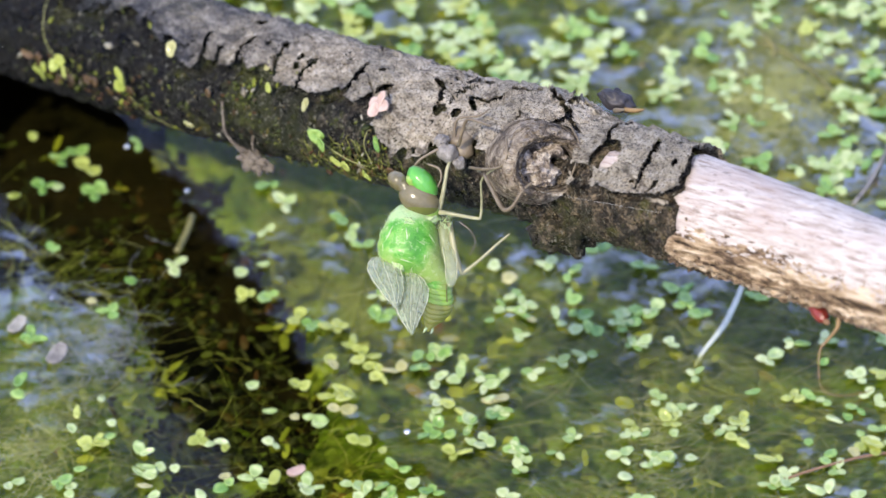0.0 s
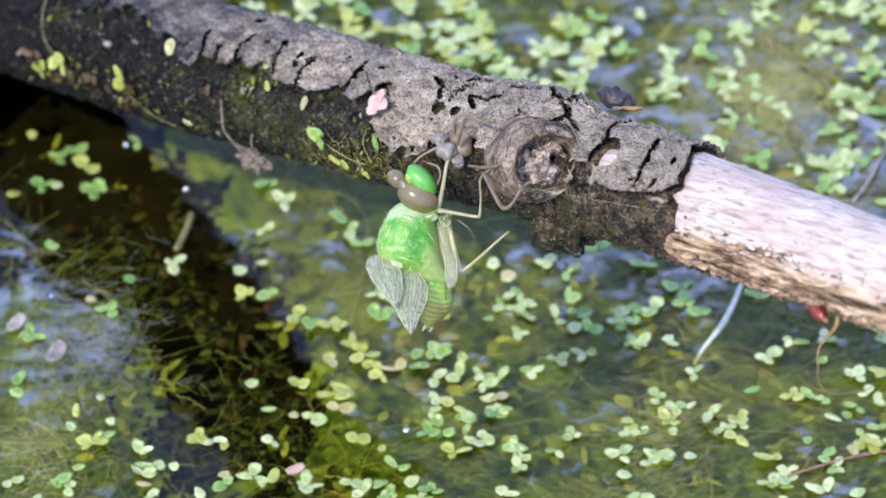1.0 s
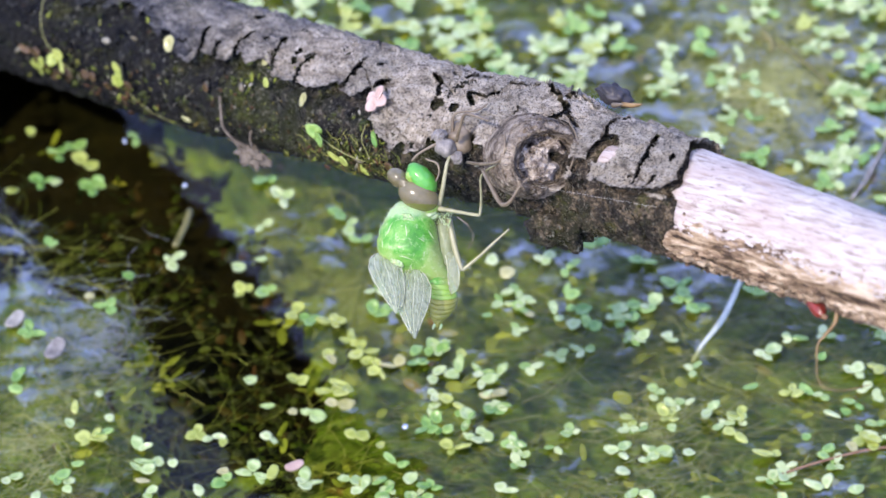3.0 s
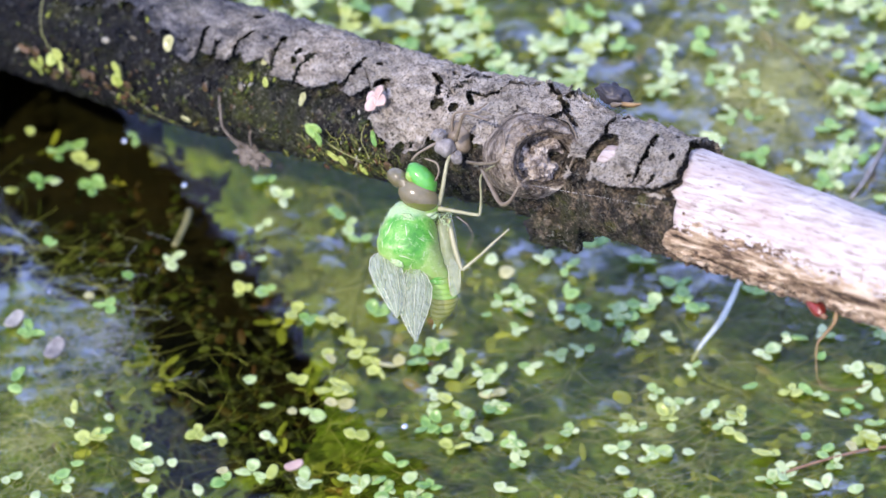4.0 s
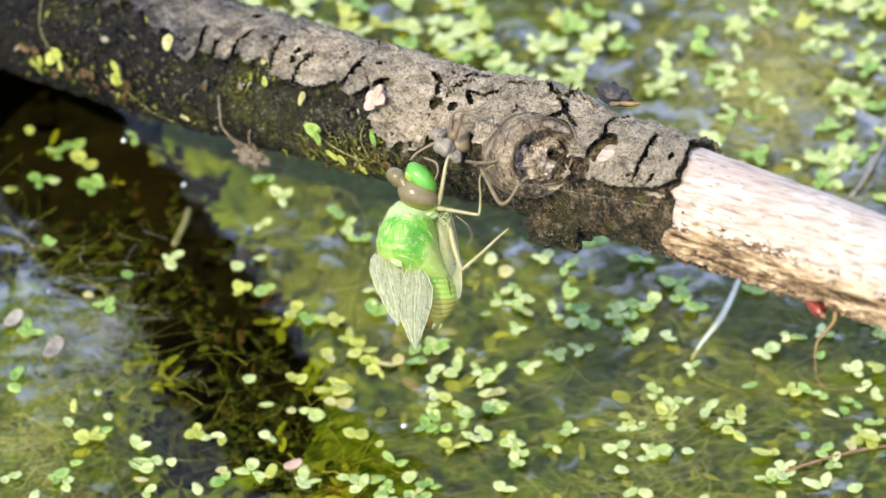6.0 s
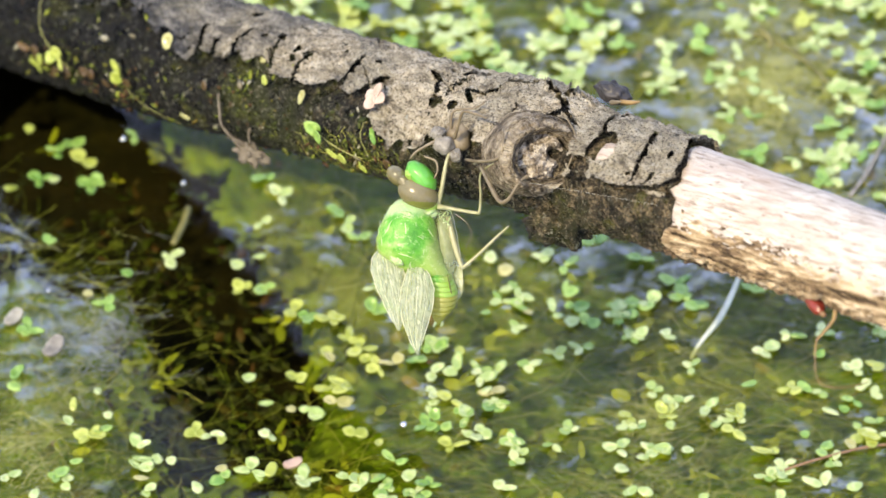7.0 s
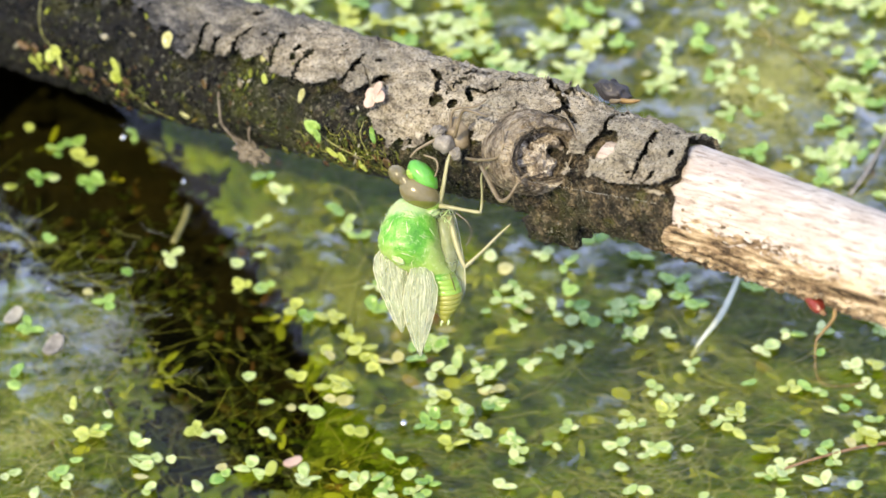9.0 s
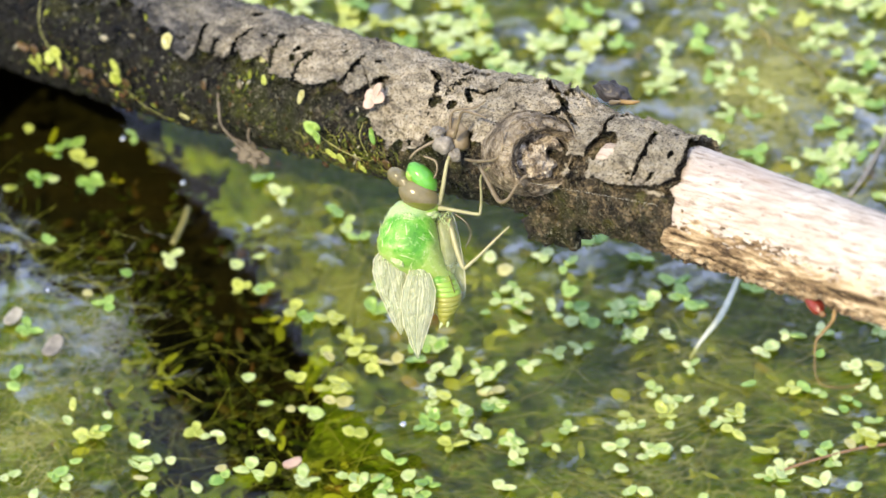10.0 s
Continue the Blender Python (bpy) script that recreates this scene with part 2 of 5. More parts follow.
def water_skin():
    """Clear green-brown water with drifting patches of a thin reflecting film."""
    k = Mat("pond_water")
    ripple = k.noise(60, 2, 0.5, (1.0, 1.6, 1.0), 0.4)
    film_n = k.noise(150, 5, 0.62, (1.0, 1.25, 1.0), 0.7)
    # film placed by hand: thinned over the imitated reflection, thicker for stronger sky haze
    for at, reach, gain in (((-0.055, 0.024, 0), 0.022, -0.14), ((-0.036, 0.004, 0), 0.018, -0.14), ((-0.030, -0.022, 0), 0.022, -0.14), ((-0.034, -0.045, 0), 0.022, -0.12), ((-0.030, 0.020, 0), 0.016, -0.16), ((-0.010, 0.014, 0), 0.014, -0.08), ((0.022, -0.036, 0), 0.036, -0.07), ((0.052, -0.024, 0), 0.020, -0.05),
                            ((0.045, 0.050, 0), 0.060, 0.08), ((-0.057, -0.018, 0), 0.018, 0.07), ((-0.028, 0.002, 0), 0.011, 0.14), ((0.032, -0.006, 0), 0.016, 0.07), ((0.061, 0.020, 0), 0.024, 0.05)):
        away = k.t.nodes.new("ShaderNodeVectorMath")
        away.operation = "DISTANCE"
        k.t.links.new(k.co, away.inputs[0])
        away.inputs[1].default_value = at
        film_n = k.maths("ADD", film_n, k.ramp(k.maths("DIVIDE", away.outputs["Value"], reach), (0.3, gain), (1.0, 0.0)) if gain > 0 else
                         k.maths("MULTIPLY", k.ramp(k.maths("DIVIDE", away.outputs["Value"], reach), (0.4, 1.0), (1.0, 0.0)), gain))
    film = k.ramp(film_n, (0.54, 0.0), (0.61, 0.42), (0.70, 1.0))
    bump = k.put("ShaderNodeBump", Height=ripple, Distance=0.0012, Strength=0.5)
    fres = k.put("ShaderNodeFresnel", IOR=1.33, Normal=bump.outputs[0])
    fac = k.maths("MULTIPLY", fres.outputs[0], k.maths("ADD", k.maths("MULTIPLY", film, 11.0), 1.0))
    fac = k.maths("MINIMUM", fac, 1.0)
    clear = k.put("ShaderNodeBsdfTransparent", Color=(0.94, 0.955, 0.60, 1))
    gloss = k.put("ShaderNodeBsdfGlossy", Color=(1, 1, 1, 1), Roughness=0.07, Normal=bump.outputs[0])
    mixed = k.t.nodes.new("ShaderNodeMixShader")
    k.t.links.new(fac, mixed.inputs[0])
    k.t.links.new(clear.outputs[0], mixed.inputs[1])
    k.t.links.new(gloss.outputs[0], mixed.inputs[2])
    k.t.links.new(mixed.outputs[0], k.t.nodes["Material Output"].inputs[0])
    return k.m


def wing_skin():
    """Milky, still soft wing membrane, finely crumpled."""
    k = Mat("wing_membrane")
    n, fine = k.noise(700, 4, 0.6, (3.0, 0.35, 1.0), 0.5), k.noise(2600, 3, 0.6)
    c = k.ramp(n, (0.30, (0.29, 0.35, 0.20)), (0.5, (0.40, 0.46, 0.30)), (0.70, (0.54, 0.59, 0.44)))
    k.bump(k.mix(0.4, n, fine), 0.0003, 0.8)
    return k.base(c, 0.25, 0.6, Alpha=0.52, Coat_Weight=0.5, Coat_Roughness=0.12)


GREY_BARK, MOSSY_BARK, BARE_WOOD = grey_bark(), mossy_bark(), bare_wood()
KNOT_WOOD, UNDER_WOOD, CORE_WOOD = knot_wood(), under_wood(), core_wood()
FRESH = frond("fresh_frond", (0.10, 0.24, 0.04), (0.30, 0.46, 0.12), (0.40, 0.42, 0.20))
YELLOW = frond("yellowing_frond", (0.24, 0.30, 0.045), (0.44, 0.50, 0.13), (0.50, 0.44, 0.16))
PALE = frond("pale_frond", (0.27, 0.40, 0.12), (0.50, 0.58, 0.31), (0.60, 0.58, 0.38))
CREAM = frond("withered_frond", (0.31, 0.31, 0.11), (0.46, 0.45, 0.22), (0.28, 0.19, 0.07))
BROWN = frond("rotten_leaf", (0.045, 0.026, 0.012), (0.13, 0.075, 0.03), (0.20, 0.15, 0.05))
MAT_FROND = frond("mat_frond", (0.17, 0.30, 0.05), (0.50, 0.58, 0.28), (0.45, 0.42, 0.16), True)
DROWNED = weedy("drowned_leaf", ((0.0, (0.10, 0.12, 0.018)), (0.6, (0.20, 0.24, 0.035)), (0.93, (0.36, 0.40, 0.07)), (1.0, (0.22, 0.12, 0.045))))
STRAND = weedy("algae_strand", ((0.0, (0.03, 0.045, 0.008)), (0.5, (0.15, 0.20, 0.03)), (1.0, (0.56, 0.57, 0.25))))
WEB = weedy("pale_algae", ((0.0, (0.20, 0.23, 0.22)), (1.0, (0.42, 0.46, 0.46))))
SCUM = weedy("algae_scum", ((0.0, (0.22, 0.25, 0.07)), (0.6, (0.38, 0.40, 0.14)), (1.0, (0.52, 0.52, 0.28))))
SILVER = plain("bubble_skin", (0.85, 0.85, 0.85), (0.95, 0.95, 0.95), 500, 0.22, 0.5, None, 0.00001, Metallic=1.0)
BED_MUD, POND_WATER, FELT = bed_mud(), water_skin(), algae_felt()
SOFT = dict(Subsurface_Weight=0.35, Subsurface_Radius=(0.5, 1.0, 0.25), Subsurface_Scale=0.0006)
SKIN_GREEN = plain("soft_green_skin", (0.04, 0.28, 0.025), (0.11, 0.42, 0.06), 260, 0.3, 0.6, None, 0.00012, Coat_Weight=0.5, Coat_Roughness=0.15, **SOFT)
LIME_SKIN = plain("lime_skin", (0.15, 0.32, 0.04), (0.29, 0.46, 0.09), 260, 0.32, 0.55, None, 0.00008, Coat_Weight=0.3, **SOFT)
PALE_SKIN = plain("pale_damp_skin", (0.28, 0.44, 0.17), (0.50, 0.62, 0.34), 420, 0.32, 0.6, None, 0.0002, Coat_Weight=0.4, **SOFT)
EYE_SKIN = eye_skin()
LEG_SKIN = plain("leg_skin", (0.24, 0.24, 0.13), (0.42, 0.41, 0.25), 500, 0.4, 0.5)
HUSK = plain("dry_husk", (0.11, 0.082, 0.05), (0.27, 0.22, 0.15), 420, 0.42, 0.5)
HUSK_GREY = plain("grey_husk", (0.12, 0.11, 0.10), (0.34, 0.32, 0.29), 900, 0.45, 0.4, None, 0.0003)
WING, THORAX_SKIN = wing_skin(), thorax_skin()
RIB = plain("wing_vein", (0.40, 0.42, 0.27), (0.64, 0.64, 0.48), 500, 0.4)
RED_HUSK = plain("red_bud", (0.14, 0.018, 0.014), (0.30, 0.045, 0.03), 500, 0.3, 0.6)
PALE_HUSK = plain("pale_husk", (0.20, 0.19, 0.16), (0.46, 0.44, 0.38), 700, 0.45)
LITTER = weedy("leaf_litter", ((0.0, (0.02, 0.028, 0.006)), (0.40, (0.07, 0.09, 0.012)), (0.58, (0.24, 0.28, 0.04)), (0.70, (0.11, 0.05, 0.018)), (0.88, (0.05, 0.026, 0.012)), (0.96, (0.30, 0.28, 0.20)), (1.0, (0.48, 0.46, 0.40))))
ROOT = plain("tan_root", (0.16, 0.095, 0.035), (0.36, 0.24, 0.11), 500, 0.55)
REED = plain("pale_stem", (0.40, 0.44, 0.34), (0.66, 0.70, 0.60), 300, 0.4)
PETAL = plain("dry_petal", (0.40, 0.27, 0.22), (0.60, 0.46, 0.40), 420, 0.5)
SILK = plain("silk", (0.6, 0.6, 0.55), (0.7, 0.7, 0.65), 500, 0.4)
GRASS = plain("drowned_stem", (0.10, 0.10, 0.03), (0.24, 0.22, 0.08), 300, 0.5)
OLD_HUSK = plain("old_husk", (0.07, 0.055, 0.042), (0.21, 0.18, 0.14), 700, 0.55, 0.3, None, 0.0003)
MOSS = weedy("moss_fibre", ((0.0, (0.05, 0.07, 0.012)), (0.6, (0.16, 0.19, 0.035)), (0.9, (0.34, 0.33, 0.10)), (1.0, (0.22, 0.12, 0.05))))
# leaf colours darkened to sink into the branch's imitated reflection
LANE_LEAF = weedy("mirror_lane_leaf", ((0.0, (0.006, 0.008, 0.002)), (0.55, (0.014, 0.020, 0.003)), (0.80, (0.045, 0.062, 0.007)), (0.90, (0.05, 0.018, 0.006)), (1.0, (0.020, 0.013, 0.005))))
MOSS_PALE = plain("pale_thread", (0.20, 0.21, 0.06), (0.42, 0.42, 0.16), 500, 0.5)
DULL_ROOT = plain("dull_root", (0.16, 0.08, 0.04), (0.32, 0.20, 0.12), 500, 0.6)
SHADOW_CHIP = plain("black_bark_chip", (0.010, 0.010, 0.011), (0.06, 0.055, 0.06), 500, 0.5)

# ================= building helpers =================
MM = 0.001


def part(name, mesh, mat, parent, label=""):
    """Links a mesh, or a bmesh, as one object under parent."""
    if isinstance(mesh, bmesh.types.BMesh):
        me = bpy.data.meshes.new(name)
        mesh.to_mesh(me)
        mesh.free()
        for p in me.polygons:
            p.use_smooth = True
        mesh = me
    if mat and not mesh.materials:
        mesh.materials.append(mat)
    ob = new(name, mesh)
    ob.parent = parent
    return tagged(ob, label)


def thing(name, m, label, category, group="", kind=""):
    ob = new(name)
    ob.empty_display_size = 0.002
    ob.matrix_world = m
    return tagged(ob, label, category, group, kind)


def grid_mesh(name, pts, wrap=False, keep=None, whole=False):
    """A mesh on a grid of points (rows, columns, 3); wrap joins the last column to the first."""
    nr, nc = pts.shape[:2]
    i = np.arange(nr * nc).reshape(nr, nc)
    j = np.concatenate([i, i[:, :1]], 1) if wrap else i
    f = np.stack([j[:-1, :-1], j[1:, :-1], j[1:, 1:], j[:-1, 1:]], -1).reshape(-1, 4)
    if keep is not None:
        k = keep.reshape(-1)[f]
        f = f[k.all(1) if whole else k.any(1)]
    me = bpy.data.meshes.new(name)
    me.vertices.add(nr * nc)
    me.vertices.foreach_set("co", pts.reshape(-1).astype(np.float32))
    me.loops.add(f.size)
    me.loops.foreach_set("vertex_index", f.reshape(-1).astype(np.int32))
    me.polygons.add(len(f))
    me.polygons.foreach_set("loop_start", np.arange(0, f.size, 4, dtype=np.int32))
    me.polygons.foreach_set("use_smooth", np.ones(len(f), dtype=bool))
    me.update(calc_edges=True)
    me.validate()
    return me


def lattice(p, seed=0):
    """Value noise in 0..1 at points p (..., 3), one cell a unit."""
    i = np.floor(p).astype(np.int64)
    u = p - i
    u = u * u * (3 - 2 * u)

    def h(dx, dy, dz):
        n = (i[..., 0] + dx) * 3747613 + (i[..., 1] + dy) * 6682652 + (i[..., 2] + dz) * 9147483 + seed * 144665
        n = ((n ^ (n >> 13)) & 0x7FFFFFFF) * 1274126177 & 0x7FFFFFFF
        return ((n ^ (n >> 16)) & 0xFFFF) / 65535.0

    out = 0
    for dx in (0, 1):
        for dy in (0, 1):
            for dz in (0, 1):
                w = (u[..., 0] if dx else 1 - u[..., 0]) * (u[..., 1] if dy else 1 - u[..., 1]) * (u[..., 2] if dz else 1 - u[..., 2])
                out = out + w * h(dx, dy, dz)
    return out


TWIST = np.array(Euler((0.7, 0.5, 0.9)).to_matrix())


def fractal(p, seed=0, octaves=4, gain=0.55):
    a, s, out = 1.0, 0.0, 0
    for o in range(octaves):
        p = p @ TWIST
        out = out + a * lattice(p * 2.03 ** o + 17.3 * o, seed + o)
        s += a
        a *= gain
    return out / s


def smooth(pts, n=6):
    """A Catmull-Rom curve through pts, n steps between each two; rows may carry more than three numbers."""
    p = [np.array(q, float) for q in pts]
    p = [2 * p[0] - p[1]] + p + [2 * p[-1] - p[-2]]
    out = []
    for a, b, c, d in zip(p, p[1:], p[2:], p[3:]):
        for k in range(n):
            t = k / n
            out.append(0.5 * (2 * b + (c - a) * t + (2 * a - 5 * b + 4 * c - d) * t * t + (3 * b - a - 3 * c + d) * t ** 3))
    return np.array(out + [p[-2]])


def stalk(pts, sides=7, n=6, bm=None, rough=0.0, seed=0):
    """A swept round stalk through rows of x, y, z, radius (metres), with closed ends."""
    bm = bm or bmesh.new()
    q = smooth(pts, n)
    rnd = random.Random(seed)
    rings, side = [], None
    for k in range(len(q)):
        d = Vector(q[min(k + 1, len(q) - 1)][:3]) - Vector(q[max(k - 1, 0)][:3])
        d.normalize()
        side = (side - d * side.dot(d)) if side else d.orthogonal()
        side.normalize()
        up = d.cross(side)
        c, r = Vector(q[k][:3]), max(q[k][3], 1e-6)
        rings.append([bm.verts.new(c + (side * math.cos(a) + up * math.sin(a)) * r * (1 + rough * rnd.uniform(-1, 1)))
                      for a in (2 * math.pi * i / sides for i in range(sides))])
    for a, b in zip(rings, rings[1:]):
        for i in range(sides):
            bm.faces.new((a[i], a[(i + 1) % sides], b[(i + 1) % sides], b[i]))
    bm.faces.new(rings[0][::-1])
    bm.faces.new(rings[-1])
    return bm


def blob(size, centre=(0, 0, 0), turn=(0, 0, 0), shape=None, u=28, v=18, bm=None):
    """A rounded body: a sphere of semi-axes size, pushed by shape(unit vector) -> factor or vector factor, turned and moved."""
    bm = bm or bmesh.new()
    made = bmesh.ops.create_uvsphere(bm, u_segments=u, v_segments=v, radius=1.0)["verts"]
    m = pose(*centre, *turn)
    for w in made:
        n = w.co.copy()
        k = shape(n) if shape else 1.0
        w.co = m @ Vector((n.x * size[0] * k, n.y * size[1] * k, n.z * size[2] * k))
    return bm


def facing(x, y, z):
    """A frame on the bark whose x runs to the side, y up the view, z to the onlooker."""
    return pose(x, y, z, 48, 0, 0)


# ================= the pond =================
def pond():
    n = 150
    a = np.linspace(-1, 1, n)
    s = np.sign(a) * (np.abs(a) * 0.14 + np.abs(a) ** 12 * 300)
    gx, gy = np.meshgrid(s, s, indexing="ij")
    p = np.stack([gx, gy, np.zeros_like(gx)], -1)
    near = np.exp(-(gx ** 2 + gy ** 2) / 0.15 ** 2)
    z = -0.045 + near * (0.016 * fractal(p * 45, 3) + 0.006 * fractal(p * 210, 9))
    p[..., 2] = z
    bed = new("ground", grid_mesh("ground", p))
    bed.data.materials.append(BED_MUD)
    tagged(bed, "dark olive muddy pond bed under shallow water", "pond bed", kind="structure")
    q = np.stack([gx, gy, np.zeros_like(gx)], -1)
    w = new("water", grid_mesh("water", q[::3, ::3]))
    w.data.materials.append(POND_WATER)
    tagged(w, "still clear pond water with patches of reflecting film", "water", kind="structure")


# dark reflection of the branch, built as a lane without algae; millimetres
MIRROR_LANE = ((-33, 15, 8, 0.55), (-44, 26, 10, 0.9), (-66, 38, 17, 1.0), (-68, 28, 18, 1.0), (-54, 15, 16, 1.0), (-38.5, 3, 12, 1.0), (-31, -16, 13, 1.0), (-30, -29, 14, 0.75), (-31, -56, 14, 0.42))


def in_mirror(x, y):
    """How open the water is: 1 in the lane kept free of algae to imitate the branch's dark reflection, 0 outside;
    metres.
    """
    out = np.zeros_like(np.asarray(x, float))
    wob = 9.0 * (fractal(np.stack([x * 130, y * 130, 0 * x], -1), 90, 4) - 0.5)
    for (ax, ay, ar, aw), (bx, by, br, bw) in zip(MIRROR_LANE, MIRROR_LANE[1:]):
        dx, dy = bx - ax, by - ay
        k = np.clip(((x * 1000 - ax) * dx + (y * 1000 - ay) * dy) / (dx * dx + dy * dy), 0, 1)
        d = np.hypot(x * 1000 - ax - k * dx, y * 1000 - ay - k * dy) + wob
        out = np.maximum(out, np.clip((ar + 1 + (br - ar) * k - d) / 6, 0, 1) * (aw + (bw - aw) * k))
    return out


def algae_mats():
    """Soft felt of algae a little under the surface, with holes and an open lane standing in for the branch's
    reflection.
    """
    a = np.linspace(-0.12, 0.12, 460)
    gx, gy = np.meshgrid(a, a, indexing="ij")
    p = np.stack([gx, gy, np.zeros_like(gx)], -1)
    hole = fractal(p * (55, 90, 1), 91, 4)
    p[..., 2] = -0.0055 - 0.007 * fractal(p * 60, 92, 3) - 0.004 * fractal(p * (150, 330, 1), 93, 4) - 0.008 * np.clip((hole - 0.5) * 5, 0, 1) - 0.003 * in_mirror(gx, gy - 0.009)
    keep = in_mirror(gx, gy - 0.010) + 1.1 * (fractal(p * (420, 700, 1), 94, 4, 0.7) - 0.5) < 0.45
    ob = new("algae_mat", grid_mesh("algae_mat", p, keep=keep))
    ob.data.materials.append(FELT)
    tagged(ob, "soft olive felt of algae below the pond surface", "algae", kind="stuff")


pond()
algae_mats()

# ================= the branch =================
# centre line and radius along the branch, 0 where it dips into the pond, 1 past the bare end
AX = (-0.002421, 0.007163, -0.030139, 0.167648, -0.084342)
AY = (0.049124, -0.159013, 0.173324, -0.231054, 0.069981)
AZ = (0.0, 0.0, 0.0, 0.08277, 0.0)
AR = (0.001441, -0.002501, -0.002632, 0.010457)
B3 = np.array(BACK)


def axis(t):
    t = np.asarray(t, float)
    c = np.stack([np.polyval(a, t) for a in (AX, AY, AZ)], -1)
    d = np.stack([np.polyval(np.polyder(np.array(a)), t) for a in (AX, AY, AZ)], -1)
    d = d / np.linalg.norm(d, axis=-1, keepdims=True)
    f = B3 - (d @ B3)[..., None] * d
    f = f / np.linalg.norm(f, axis=-1, keepdims=True)
    return c, d, np.cross(f, d), f


def on_branch(t, turn, lift=0.0):
    """The place on the bark at t along the branch, turn degrees up from its front, lift metres above the mean surface."""
    c, d, up, front = axis(t)
    a = np.radians(np.asarray(turn, float))[..., None]
    r = (np.polyval(AR, t) + lift)[..., None] if np.ndim(t) else np.polyval(AR, t) + lift
    return c + r * (np.sin(a) * up + np.cos(a) * front)


def on_frame(t, turn, lift=0.0, spin=0.0):
    """A frame on the bark: z away from the branch, x along it, spun about z."""
    p = Vector(on_branch(t, turn, lift))
    c, d, up, front = axis(t)
    z = (p - Vector(c)).normalized()
    x = Vector(d)
    y = z.cross(x)
    return Matrix.Translation(p) @ Matrix((x, y, z)).transposed().to_4x4() @ pose(0, 0, 0, 0, 0, spin)


CRACKS = [[(0.606, 39), (0.618, 41), (0.623, 50.5), (0.626, 59.5), (0.635, 64.5), (0.64, 74), (0.645, 78), (0.657, 71.5), (0.68, 58.5), (0.695, 46), (0.708, 37)],
          [(0.604, 40), (0.607, 35), (0.614, 29)], [(0.594, 50), (0.592, 58)], [(0.56, 76), (0.55, 88), (0.556, 95)],
          [(0.772, 56.5), (0.781, 32), (0.783, 17.5), (0.784, 2), (0.783, -5)], [(0.749, -5.5), (0.765, -9.5), (0.78, -7), (0.79, -4), (0.806, 0), (0.818, 2)],
          [(0.72, 77.5), (0.729, 51), (0.736, 40.5), (0.74, 28)], [(0.363, 8.5), (0.357, 24.5), (0.357, 30)], [(0.379, 9), (0.375, 20)],
          [(0.432, 5), (0.424, 25), (0.42, 43.5)], [(0.497, 11), (0.497, 18), (0.498, 30.5), (0.497, 46)], [(0.523, 18.5), (0.534, 29.5)],
          [(0.455, 8), (0.452, 20), (0.456, 34)], [(0.396, 10.5), (0.392, 24), (0.394, 38)], [(0.56, 52), (0.572, 44), (0.58, 30)], [(0.655, 95), (0.668, 80), (0.69, 78)]]


def crack_depth(t, th):
    """How deep the bark has split, 0..1, at t along and th degrees round."""
    out = np.zeros_like(t)
    wob = np.stack([t * 180, th * 0.12, np.zeros_like(t)], -1)
    x, y = t * 224 + 0.5 * (fractal(wob, 5) - 0.5), th * 0.155 + 0.9 * (fractal(wob, 6) - 0.5)
    for line in CRACKS:
        for (a, b), (c, d) in zip(line, line[1:]):
            ax, ay, bx, by = a * 224, b * 0.155, c * 224, d * 0.155
            k = np.clip(((x - ax) * (bx - ax) + (y - ay) * (by - ay)) / ((bx - ax) ** 2 + (by - ay) ** 2), 0, 1)
            dist = np.hypot(x - ax - k * (bx - ax), y - ay - k * (by - ay))
            out = np.maximum(out, np.exp(-(dist / 0.30) ** 2))
    return out


def surface(t0, t1, nt, th0, th1, nth):
    t, th = np.meshgrid(np.linspace(t0, t1, nt), np.linspace(th0, th1, nth), indexing="ij")
    r = np.polyval(AR, t) * 1000
    q = np.stack([t * 224, r * np.cos(np.radians(th)), r * np.sin(np.radians(th))], -1)   # millimetres
    return t, th, q


BARK_END_TH = [-180, -75, -42, -28, -12, -4, 5.5, 16, 25, 39, 62, 90, 180]
BARK_END_T = [0.78, 0.80, 0.814, 0.826, 0.824, 0.826, 0.817, 0.824, 0.819, 0.816, 0.801, 0.792, 0.77]
SHEET_T = [0.0, 0.16, 0.20, 0.24, 0.275, 0.31, 0.335, 0.347, 0.357, 0.363, 0.377, 0.386, 0.396, 0.399, 0.409, 0.432, 0.442, 0.455, 0.463, 0.472, 0.485, 0.491, 0.497, 0.509, 0.523, 0.535, 0.541, 0.559, 0.575, 0.60, 0.66, 0.72, 0.75, 0.765, 0.786, 0.83]
SHEET_TH = [30, 22, 26, 18, 26, 20, 8, -2, -3, 8.5, 9, 7.5, 10.5, 17.5, 7, 5, 6.5, 8, 5, 4.5, 10.5, 17.5, 9.5, 7.5, 18, -4, -16, -28, -24, -8, -4, -8, -6, -9.5, -6, -2]


